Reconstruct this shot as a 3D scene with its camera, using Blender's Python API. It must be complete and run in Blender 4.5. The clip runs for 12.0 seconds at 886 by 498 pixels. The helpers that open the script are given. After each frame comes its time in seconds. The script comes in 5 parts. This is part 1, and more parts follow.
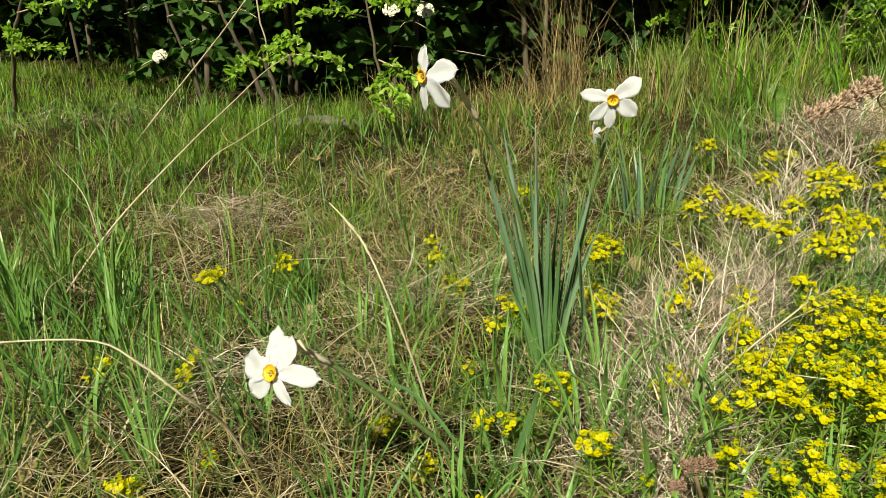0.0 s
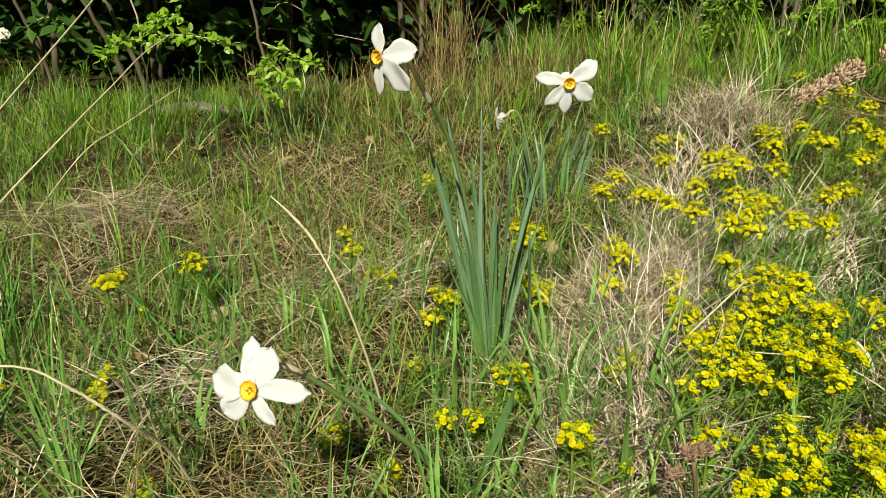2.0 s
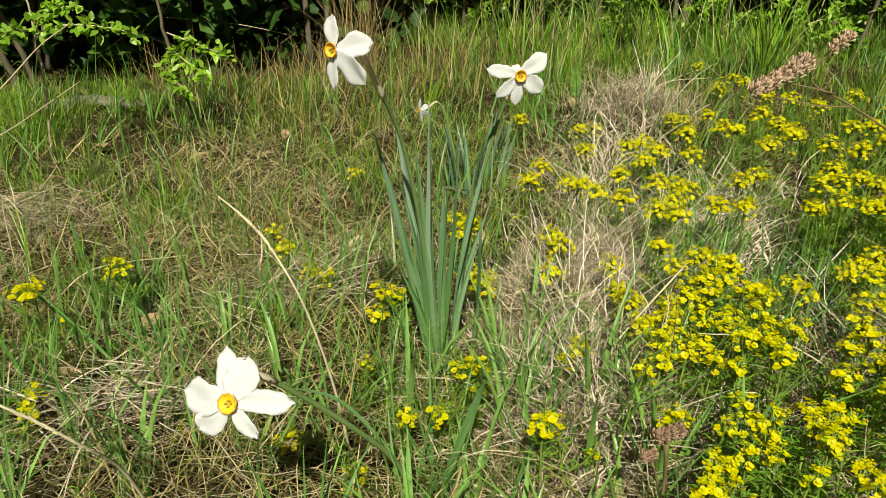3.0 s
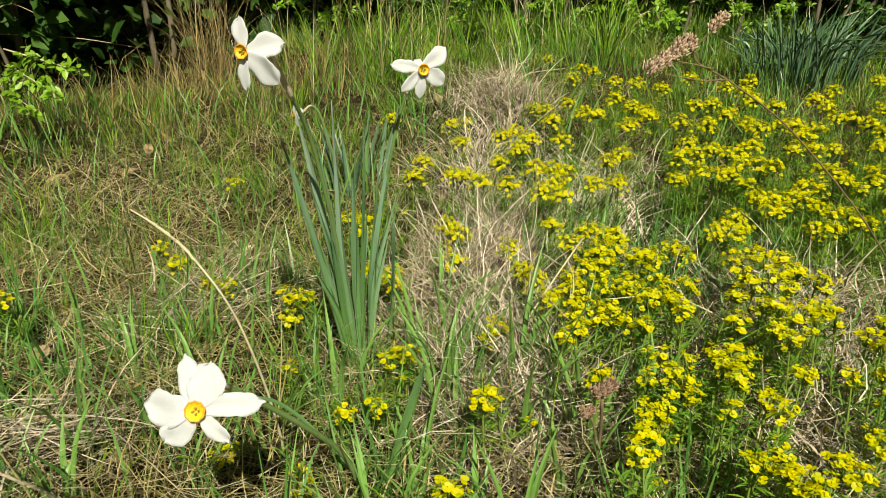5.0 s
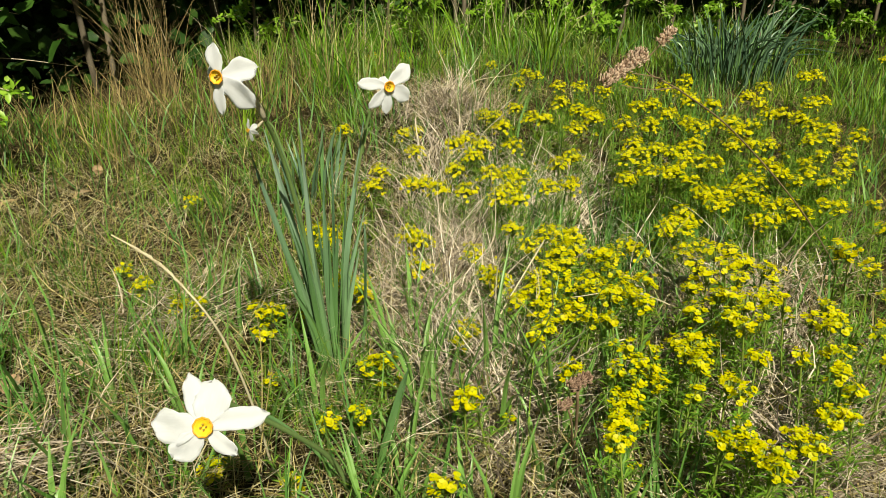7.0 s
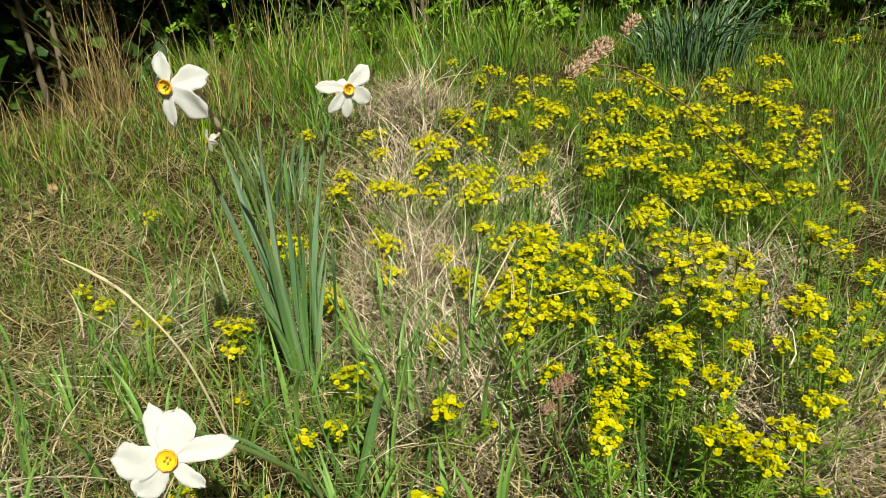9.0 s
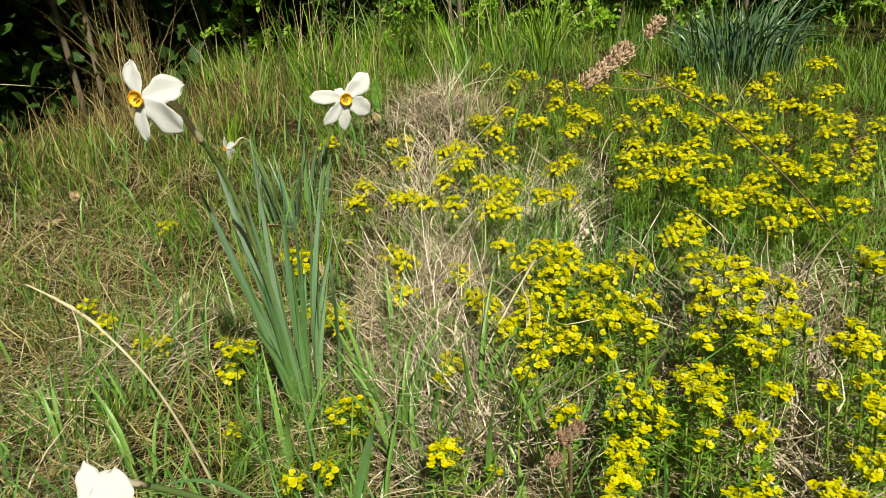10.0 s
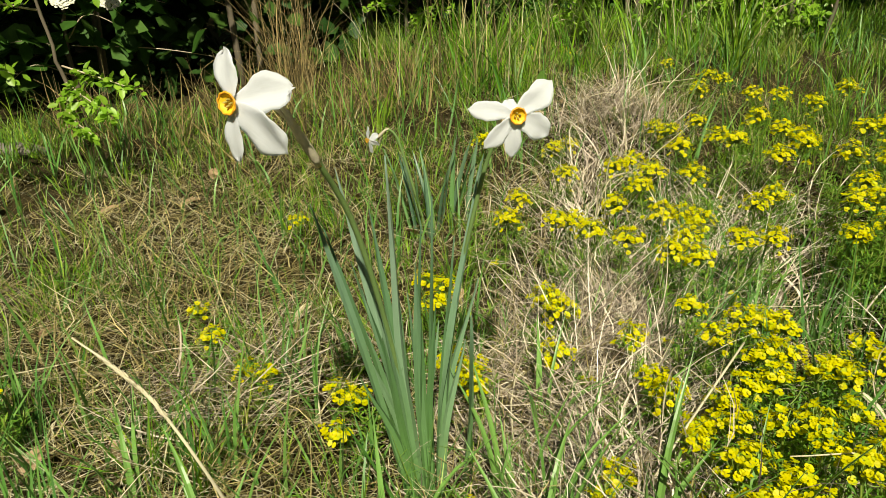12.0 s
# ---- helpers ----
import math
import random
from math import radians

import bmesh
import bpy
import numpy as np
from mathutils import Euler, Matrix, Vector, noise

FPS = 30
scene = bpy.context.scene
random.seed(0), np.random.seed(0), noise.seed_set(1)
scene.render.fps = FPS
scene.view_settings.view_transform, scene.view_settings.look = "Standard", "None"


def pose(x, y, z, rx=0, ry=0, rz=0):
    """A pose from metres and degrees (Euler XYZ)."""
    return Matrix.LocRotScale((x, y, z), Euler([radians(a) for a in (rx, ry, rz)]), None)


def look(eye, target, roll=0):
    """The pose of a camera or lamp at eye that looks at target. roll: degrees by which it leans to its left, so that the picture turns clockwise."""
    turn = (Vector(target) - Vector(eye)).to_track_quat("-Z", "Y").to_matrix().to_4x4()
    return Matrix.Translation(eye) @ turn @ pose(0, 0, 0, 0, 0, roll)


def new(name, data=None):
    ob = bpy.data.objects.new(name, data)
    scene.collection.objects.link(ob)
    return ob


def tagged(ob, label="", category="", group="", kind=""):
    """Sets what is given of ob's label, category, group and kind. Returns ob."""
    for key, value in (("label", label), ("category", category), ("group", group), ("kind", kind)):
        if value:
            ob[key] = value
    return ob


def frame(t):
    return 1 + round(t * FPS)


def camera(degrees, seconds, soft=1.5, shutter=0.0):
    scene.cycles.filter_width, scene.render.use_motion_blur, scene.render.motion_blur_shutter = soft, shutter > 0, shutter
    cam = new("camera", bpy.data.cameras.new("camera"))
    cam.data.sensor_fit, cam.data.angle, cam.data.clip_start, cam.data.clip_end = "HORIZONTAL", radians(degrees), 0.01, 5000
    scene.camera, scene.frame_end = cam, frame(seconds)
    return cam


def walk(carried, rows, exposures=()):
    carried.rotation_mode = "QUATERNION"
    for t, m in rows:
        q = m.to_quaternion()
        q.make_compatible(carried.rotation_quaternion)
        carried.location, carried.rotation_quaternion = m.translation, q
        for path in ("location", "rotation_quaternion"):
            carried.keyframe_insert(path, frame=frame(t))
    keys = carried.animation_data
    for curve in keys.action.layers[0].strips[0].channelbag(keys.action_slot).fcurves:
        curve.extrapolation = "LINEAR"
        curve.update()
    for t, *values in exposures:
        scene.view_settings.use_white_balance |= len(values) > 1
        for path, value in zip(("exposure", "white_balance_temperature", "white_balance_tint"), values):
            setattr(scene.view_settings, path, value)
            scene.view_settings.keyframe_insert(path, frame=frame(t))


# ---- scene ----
cam = camera(61.8, 12.0, soft=0.5)
PATH = [
    (0, (0.062, 0.013, 0.464), (-0.101, 1.891, -0.204), -1.8),
    (0.5, (0.042, 0.019, 0.462), (-0.06, 1.902, -0.204), -1.2),
    (1, (0.022, 0.026, 0.458), (0.009, 1.911, -0.208), -0.7),
    (1.5, (-0.002, 0.041, 0.455), (0.086, 1.919, -0.229), -0.3),
    (2, (-0.025, 0.051, 0.457), (0.186, 1.91, -0.249), 0.0),
    (2.5, (-0.048, 0.067, 0.459), (0.295, 1.9, -0.263), 0.1),
    (3, (-0.072, 0.069, 0.458), (0.399, 1.871, -0.27), 0.9),
    (3.5, (-0.097, 0.067, 0.452), (0.495, 1.833, -0.277), 1.5),
    (3.7, (-0.106, 0.065, 0.451), (0.525, 1.818, -0.275), 1.7),
    (5.3, (-0.139, 0.069, 0.454), (0.706, 1.734, -0.261), -0.8),
    (5.5, (-0.145, 0.065, 0.457), (0.706, 1.729, -0.255), -0.9),
    (6, (-0.151, 0.061, 0.459), (0.748, 1.7, -0.25), -1.7),
    (6.5, (-0.159, 0.057, 0.465), (0.772, 1.679, -0.243), -1.6),
    (7, (-0.166, 0.058, 0.467), (0.792, 1.664, -0.241), -1.7),
    (9, (-0.154, 0.076, 0.463), (0.87, 1.64, -0.249), -3.9),
    (9.5, (-0.125, 0.083, 0.464), (0.885, 1.658, -0.244), -4.1),
    (10, (-0.091, 0.111, 0.457), (0.839, 1.739, -0.24), -4.5),
    (10.5, (-0.058, 0.164, 0.469), (0.811, 1.822, -0.235), -5.0),
    (11, (-0.047, 0.206, 0.464), (0.754, 1.896, -0.244), -4.1),
    (11.5, (-0.037, 0.25, 0.459), (0.638, 1.992, -0.255), -2.4),
    (12, (-0.026, 0.287, 0.451), (0.56, 2.059, -0.268), -2.3),
]
walk(cam, [(t, look(eye, target, roll)) for t, eye, target, roll in PATH], exposures=((0, 0.32, 7100, 5), (12, 0.32, 7100, 5)))

# ---- world, sun and exposure ----
SUN_ELEVATION, SUN_AZIMUTH = 45.0, 196.0   # azimuth clockwise from +y: light from behind the viewer
world = bpy.data.worlds.new("meadow_sky")
scene.world = world
world.use_nodes = True
wn = world.node_tree.nodes
sky = wn.new("ShaderNodeTexSky")
sky.sky_type = "NISHITA"
sky.sun_disc = False
sky.sun_elevation, sky.sun_rotation = radians(SUN_ELEVATION), radians(SUN_AZIMUTH)
sky.air_density, sky.dust_density, sky.ozone_density = 1.0, 2.5, 1.0
wn["Background"].inputs["Strength"].default_value = 0.015
world.node_tree.links.new(sky.outputs["Color"], wn["Background"].inputs["Color"])

sun_data = bpy.data.lights.new("sun", "SUN")
sun_data.energy, sun_data.angle, sun_data.color = 5.5, radians(0.8), (1.0, 0.94, 0.82)
sun = new("sun", sun_data)
az, el = radians(SUN_AZIMUTH), radians(SUN_ELEVATION)
sun_way = Vector((math.sin(az) * math.cos(el), math.cos(az) * math.cos(el), math.sin(el)))
sun.matrix_world = Matrix.Translation(sun_way * 30) @ sun_way.to_track_quat("Z", "Y").to_matrix().to_4x4()


# ---- materials ----


def ramp_into(nt, source, colours):
    node = nt.nodes.new("ShaderNodeValToRGB")
    els = node.color_ramp.elements
    while len(els) < len(colours):
        els.new(0.5)
    for k, (el_, c) in enumerate(zip(els, colours)):
        el_.position = k / max(1, len(colours) - 1)
        el_.color = (*c, 1)
    nt.links.new(source, node.inputs["Fac"])
    return node.outputs["Color"]


def plant_material(name, colours, rough=0.5, through_light=0.25, scale=80.0, stretch=(1, 1, 1), contrast=0.35,
                   bump=0.15, by="island", metal=0.0, gloss=0.4, root=0.0, dry=0.0):
    """Colour drawn per blade, leaf or object from a ramp, mottled by two scales of noise, with light passing through thin parts."""
    m = bpy.data.materials.new(name)
    m.use_nodes = True
    nt = m.node_tree
    nt.nodes.clear()
    out = nt.nodes.new("ShaderNodeOutputMaterial")
    if by == "island":
        src = nt.nodes.new("ShaderNodeNewGeometry").outputs["Random Per Island"]
    else:
        src = nt.nodes.new("ShaderNodeObjectInfo").outputs["Random"]
    base = ramp_into(nt, src, colours)
    coord = nt.nodes.new("ShaderNodeTexCoord")
    if dry:
        # patches where the blades have begun to yellow
        patch = nt.nodes.new("ShaderNodeTexNoise")
        patch.inputs["Scale"].default_value, patch.inputs["Detail"].default_value = 6.5, 3
        nt.links.new(coord.outputs["Object"], patch.inputs["Vector"])
        amount = nt.nodes.new("ShaderNodeMapRange")
        amount.inputs["From Min"].default_value, amount.inputs["From Max"].default_value = 0.46, 0.62
        amount.inputs["To Min"].default_value, amount.inputs["To Max"].default_value = 0.0, dry
        nt.links.new(patch.outputs["Fac"], amount.inputs["Value"])
        yellowed = nt.nodes.new("ShaderNodeMixRGB")
        yellowed.inputs["Color2"].default_value = (0.24, 0.235, 0.06, 1)
        nt.links.new(amount.outputs["Result"], yellowed.inputs["Fac"])
        nt.links.new(base, yellowed.inputs["Color1"])
        base = yellowed.outputs["Color"]
    mapping = nt.nodes.new("ShaderNodeMapping")
    mapping.inputs["Scale"].default_value = stretch
    nt.links.new(coord.outputs["Object"], mapping.inputs["Vector"])
    fine = nt.nodes.new("ShaderNodeTexNoise")
    fine.inputs["Scale"].default_value, fine.inputs["Detail"].default_value = scale, 4
    nt.links.new(mapping.outputs["Vector"], fine.inputs["Vector"])
    wide = nt.nodes.new("ShaderNodeTexNoise")
    wide.inputs["Scale"].default_value, wide.inputs["Detail"].default_value = scale / 9, 2
    nt.links.new(mapping.outputs["Vector"], wide.inputs["Vector"])
    add = nt.nodes.new("ShaderNodeMath")
    add.operation = "ADD"
    nt.links.new(fine.outputs["Fac"], add.inputs[0])
    nt.links.new(wide.outputs["Fac"], add.inputs[1])
    span = nt.nodes.new("ShaderNodeMapRange")
    span.inputs["From Min"].default_value, span.inputs["From Max"].default_value = 0.6, 1.4
    span.inputs["To Min"].default_value, span.inputs["To Max"].default_value = 1 - contrast, 1 + contrast
    nt.links.new(add.outputs[0], span.inputs["Value"])
    mul = nt.nodes.new("ShaderNodeMixRGB")
    mul.blend_type = "MULTIPLY"
    mul.inputs["Fac"].default_value = 1
    nt.links.new(base, mul.inputs["Color1"])
    nt.links.new(span.outputs["Result"], mul.inputs["Color2"])
    if root:
        # the fresh yellow-green of the leaf bases, up to root metres above the soil
        sep = nt.nodes.new("ShaderNodeSeparateXYZ")
        nt.links.new(coord.outputs["Object"], sep.inputs["Vector"])
        up = nt.nodes.new("ShaderNodeMapRange")
        up.inputs["From Min"].default_value, up.inputs["From Max"].default_value = 0.0, root
        up.inputs["To Min"].default_value, up.inputs["To Max"].default_value = 0.85, 0.0
        nt.links.new(sep.outputs["Z"], up.inputs["Value"])
        fresh = nt.nodes.new("ShaderNodeMixRGB")
        fresh.inputs["Color2"].default_value = (0.12, 0.27, 0.04, 1)
        nt.links.new(up.outputs["Result"], fresh.inputs["Fac"])
        nt.links.new(mul.outputs["Color"], fresh.inputs["Color1"])
        mul = fresh
    surf = nt.nodes.new("ShaderNodeBsdfPrincipled")
    surf.inputs["Roughness"].default_value = rough
    surf.inputs["Metallic"].default_value = metal
    surf.inputs["Specular IOR Level"].default_value = gloss
    nt.links.new(mul.outputs["Color"], surf.inputs["Base Color"])
    if bump:
        bm_ = nt.nodes.new("ShaderNodeBump")
        bm_.inputs["Strength"].default_value, bm_.inputs["Distance"].default_value = bump, 0.002
        nt.links.new(fine.outputs["Fac"], bm_.inputs["Height"])
        nt.links.new(bm_.outputs["Normal"], surf.inputs["Normal"])
    last = surf.outputs["BSDF"]
    if through_light:
        tr = nt.nodes.new("ShaderNodeBsdfTranslucent")
        nt.links.new(mul.outputs["Color"], tr.inputs["Color"])
        mix = nt.nodes.new("ShaderNodeMixShader")
        mix.inputs["Fac"].default_value = through_light
        nt.links.new(last, mix.inputs[1])
        nt.links.new(tr.outputs["BSDF"], mix.inputs[2])
        last = mix.outputs["Shader"]
    nt.links.new(last, out.inputs["Surface"])
    return m


def ground_material():
    m = bpy.data.materials.new("thatch_soil")
    m.use_nodes = True
    nt = m.node_tree
    surf = nt.nodes["Principled BSDF"]
    surf.inputs["Roughness"].default_value = 0.95
    surf.inputs["Specular IOR Level"].default_value = 0.1
    coord = nt.nodes.new("ShaderNodeTexCoord")
    a = nt.nodes.new("ShaderNodeTexNoise")
    a.inputs["Scale"].default_value, a.inputs["Detail"].default_value = 90, 8
    b = nt.nodes.new("ShaderNodeTexNoise")
    b.inputs["Scale"].default_value, b.inputs["Detail"].default_value = 5, 5
    for n in (a, b):
        nt.links.new(coord.outputs["Object"], n.inputs["Vector"])
    fine = ramp_into(nt, a.outputs["Fac"], [(0.010, 0.008, 0.005), (0.02, 0.015, 0.008), (0.045, 0.034, 0.017), (0.10, 0.08, 0.04)])
    wide = ramp_into(nt, b.outputs["Fac"], [(0.03, 0.045, 0.008), (0.045, 0.035, 0.012), (0.025, 0.04, 0.007)])
    mix = nt.nodes.new("ShaderNodeMixRGB")
    mix.inputs["Fac"].default_value = 0.45
    nt.links.new(fine, mix.inputs["Color1"])
    nt.links.new(wide, mix.inputs["Color2"])
    nt.links.new(mix.outputs["Color"], surf.inputs["Base Color"])
    bump = nt.nodes.new("ShaderNodeBump")
    bump.inputs["Strength"].default_value, bump.inputs["Distance"].default_value = 0.8, 0.01
    nt.links.new(a.outputs["Fac"], bump.inputs["Height"])
    nt.links.new(bump.outputs["Normal"], surf.inputs["Normal"])
    return m


M_GROUND = ground_material()
M_GRASS = plant_material("meadow_grass", [(0.05, 0.16, 0.006), (0.11, 0.28, 0.010), (0.18, 0.37, 0.015), (0.25, 0.40, 0.02), (0.06, 0.18, 0.012), (0.03, 0.09, 0.006), (0.40, 0.36, 0.15)], 0.45, 0.24, 60, contrast=0.5, dry=0.3)
M_LUSH = plant_material("lush_grass", [(0.045, 0.15, 0.006), (0.09, 0.26, 0.010), (0.15, 0.35, 0.016), (0.23, 0.40, 0.024), (0.05, 0.16, 0.010), (0.40, 0.37, 0.16)], 0.45, 0.24, 40, contrast=0.5, dry=0.35)
M_BROAD = plant_material("broad_grass_blade", [(0.05, 0.15, 0.025), (0.10, 0.25, 0.045), (0.18, 0.34, 0.075), (0.08, 0.21, 0.05)], 0.4, 0.18, 40, (1, 1, 0.1))
M_STRAW = plant_material("dry_straw", [(0.03, 0.022, 0.008), (0.22, 0.175, 0.065), (0.58, 0.50, 0.23), (0.06, 0.045, 0.015), (0.40, 0.34, 0.13), (0.11, 0.085, 0.03)], 0.6, 0.15, 70)
M_PALE = plant_material("bleached_straw", [(0.44, 0.39, 0.24), (0.62, 0.57, 0.39), (0.53, 0.48, 0.32)], 0.55, 0.15, 60)
M_HAY = plant_material("grey_hay", [(0.04, 0.03, 0.022), (0.46, 0.38, 0.285), (0.82, 0.73, 0.59), (0.05, 0.038, 0.028), (0.68, 0.59, 0.46), (0.14, 0.105, 0.075)], 0.65, 0.1, 70)
M_BLEACH = plant_material("bleached_hay", [(0.50, 0.42, 0.34), (0.78, 0.69, 0.58), (0.66, 0.57, 0.46), (0.84, 0.77, 0.66)], 0.6, 0.12, 70)
M_DEAD = plant_material("dead_leaf", [(0.23, 0.13, 0.06), (0.36, 0.24, 0.13), (0.45, 0.36, 0.24)], 0.7, 0.12, 90)
M_NARC_LEAF = plant_material("glaucous_leaf", [(0.075, 0.15, 0.095), (0.12, 0.21, 0.145), (0.18, 0.285, 0.215), (0.28, 0.39, 0.315)], 0.36, 0.15, 35, (8, 8, 0.5), 0.25, 0.25, by="object", root=0.31)
# darker copy of the glaucous leaf, with hedge shade put into its colour
M_NARC_SHADED = plant_material("shaded_narcissus_leaf", [(0.05, 0.11, 0.06), (0.08, 0.16, 0.085), (0.13, 0.22, 0.125)], 0.4, 0.12, 35, (8, 8, 0.5), 0.3, 0.25, by="object")
M_SCAPE = plant_material("green_scape", [(0.12, 0.205, 0.06), (0.15, 0.235, 0.08)], 0.4, 0.05, 40, (6, 6, 0.6), 0.22)
M_SPATHE = plant_material("papery_spathe", [(0.74, 0.66, 0.48), (0.80, 0.73, 0.56)], 0.6, 0.35, 150, (1, 1, 1), 0.3)
M_TEPAL = plant_material("white_tepal", [(0.78, 0.81, 0.84), (0.81, 0.84, 0.87)], 0.6, 0.5, 900, (0.1, 1, 1), 0.04, 0.08, gloss=0.2)
M_CORONA = plant_material("yellow_corona", [(0.88, 0.58, 0.03), (0.92, 0.64, 0.04)], 0.45, 0.2, 300, (1, 1, 1), 0.15)
M_RIM = plant_material("orange_rim", [(0.85, 0.36, 0.03), (0.87, 0.44, 0.03)], 0.45, 0.15, 300)
M_ANTHER = plant_material("anther", [(0.5, 0.4, 0.08), (0.32, 0.26, 0.05)], 0.6, 0.0, 300)
M_BRACT = plant_material("spurge_bract", [(0.74, 0.70, 0.008), (0.82, 0.77, 0.010), (0.78, 0.70, 0.008), (0.56, 0.66, 0.014)], 0.5, 0.5, 200, contrast=0.1)
M_SPURGE = plant_material("spurge_leaf", [(0.09, 0.22, 0.02), (0.14, 0.30, 0.03), (0.22, 0.38, 0.04)], 0.45, 0.34, 90)
M_SPURGE_STEM = plant_material("spurge_stem", [(0.14, 0.22, 0.03), (0.18, 0.24, 0.04)], 0.5, 0.0, 90)
M_SEED = plant_material("dry_seed_head", [(0.22, 0.14, 0.09), (0.46, 0.33, 0.23), (0.66, 0.53, 0.40)], 0.85, 0.05, 200)
M_DARKSEED = plant_material("brown_seed_head", [(0.12, 0.07, 0.045), (0.28, 0.18, 0.12), (0.40, 0.28, 0.20)], 0.85, 0.05, 200)
M_DRYSTEM = plant_material("dry_stem", [(0.17, 0.12, 0.07), (0.22, 0.16, 0.09)], 0.7, 0.0, 80, (1, 1, 0.2))
M_TWIG = plant_material("grey_twig", [(0.42, 0.35, 0.24), (0.52, 0.45, 0.32)], 0.7, 0.0, 90, (1, 1, 0.3))
M_BARK = plant_material("bark", [(0.09, 0.075, 0.05), (0.15, 0.125, 0.085)], 0.8, 0.0, 60, (1, 1, 0.25), 0.5, 0.6)
M_BRIGHT = plant_material("young_leaf", [(0.16, 0.33, 0.02), (0.23, 0.43, 0.035), (0.30, 0.50, 0.05)], 0.4, 0.4, 60)
M_LEAF = plant_material("hedge_leaf", [(0.02, 0.06, 0.012), (0.035, 0.09, 0.018), (0.06, 0.13, 0.02), (0.028, 0.07, 0.015)], 0.5, 0.25, 50, gloss=0.2)
M_ROUND = plant_material("round_leaf", [(0.035, 0.10, 0.014), (0.05, 0.13, 0.018), (0.08, 0.17, 0.028)], 0.55, 0.3, 50, gloss=0.2)
M_DOCK = plant_material("dock_leaf", [(0.14, 0.30, 0.05), (0.18, 0.35, 0.06)], 0.45, 0.3, 60)
M_DUSTY = plant_material("dusty_leaf", [(0.12, 0.20, 0.10), (0.16, 0.24, 0.12)], 0.6, 0.2, 80)
M_VIB = plant_material("cream_blossom", [(0.7, 0.7, 0.55), (0.8, 0.8, 0.68)], 0.6, 0.2, 200)
M_WOOD = plant_material("weathered_wood", [(0.15, 0.135, 0.11), (0.20, 0.18, 0.15)], 0.85, 0.0, 40, (1, 6, 6), 0.45, 0.8)
M_TUSSOCK = plant_material("brown_dry_grass", [(0.05, 0.04, 0.015), (0.19, 0.145, 0.055), (0.40, 0.31, 0.13), (0.11, 0.085, 0.03)], 0.7, 0.1, 60)
# near-black, so that gaps in the hedge read as deep shade
M_BACK = plant_material("dark_backdrop", [(0.015, 0.03, 0.01), (0.02, 0.04, 0.012)], 0.9, 0.0, 3, contrast=0.7)

# ---- small builders ----


def mesh_of(name, verts, faces, material, smooth=True):
    me = bpy.data.meshes.new(name)
    me.from_pydata([tuple(v) for v in verts], [], faces)
    me.update()
    if smooth:
        me.polygons.foreach_set("use_smooth", [True] * len(me.polygons))
    me.materials.append(material)
    return me


def mesh_fast(name, verts, quads, material):
    """A mesh from arrays: verts (n, 3), quads (m, 4)."""
    me = bpy.data.meshes.new(name)
    me.vertices.add(len(verts))
    me.vertices.foreach_set("co", np.ascontiguousarray(verts, dtype=np.float32).ravel())
    me.loops.add(quads.size)
    me.loops.foreach_set("vertex_index", np.ascontiguousarray(quads, dtype=np.int32).ravel())
    me.polygons.add(len(quads))
    me.polygons.foreach_set("loop_start", np.arange(0, quads.size, quads.shape[1], dtype=np.int32))
    me.update(calc_edges=True)
    me.polygons.foreach_set("use_smooth", np.ones(len(quads), dtype=bool))
    me.materials.append(material)
    return me


def part(name, me, parent, label="", m=None):
    ob = new(name, me)
    ob.parent = parent
    if m is not None:
        ob.matrix_basis = m
    if label:
        ob["label"] = label
    return ob


def thing(name, place, label, category, group="", kind=""):
    return tagged(_at(new(name), place), label, category, group, kind)


def _at(ob, place):
    ob.empty_display_size = 0.02
    ob.matrix_basis = Matrix.Translation(place)
    return ob


def spline(points, n=24):
    """n + 1 points along a smooth curve through the given ones."""
    p = [Vector(q) for q in points]
    p = [p[0] * 2 - p[1]] + p + [p[-1] * 2 - p[-2]]
    spans = len(p) - 3
    out = []
    for k in range(n + 1):
        u = k / n * spans
        i = min(int(u), spans - 1)
        t = u - i
        a, b, c, d = p[i:i + 4]
        out.append(0.5 * ((2 * b) + (c - a) * t + (2 * a - 5 * b + 4 * c - d) * t * t + (3 * b - a - 3 * c + d) * t ** 3))
    return out


def tube(points, radii, sides=7):
    """Verts and faces of a closed tube along the points."""
    verts, faces = [], []
    n = len(points)
    side = None
    for k, p in enumerate(points):
        way = (points[min(k + 1, n - 1)] - points[max(k - 1, 0)]).normalized()
        if side is None:
            side = way.orthogonal().normalized()
        side = (side - way * side.dot(way)).normalized()
        up = way.cross(side)
        r = radii[k] if hasattr(radii, "__len__") else radii
        for s in range(sides):
            a = 2 * math.pi * s / sides
            verts.append(p + (side * math.cos(a) + up * math.sin(a)) * r)
    for k in range(n - 1):
        for s in range(sides):
            s2 = (s + 1) % sides
            faces.append((k * sides + s, k * sides + s2, (k + 1) * sides + s2, (k + 1) * sides + s))
    faces.append(tuple(range(sides))[::-1])
    faces.append(tuple(range((n - 1) * sides, n * sides)))
    return verts, faces


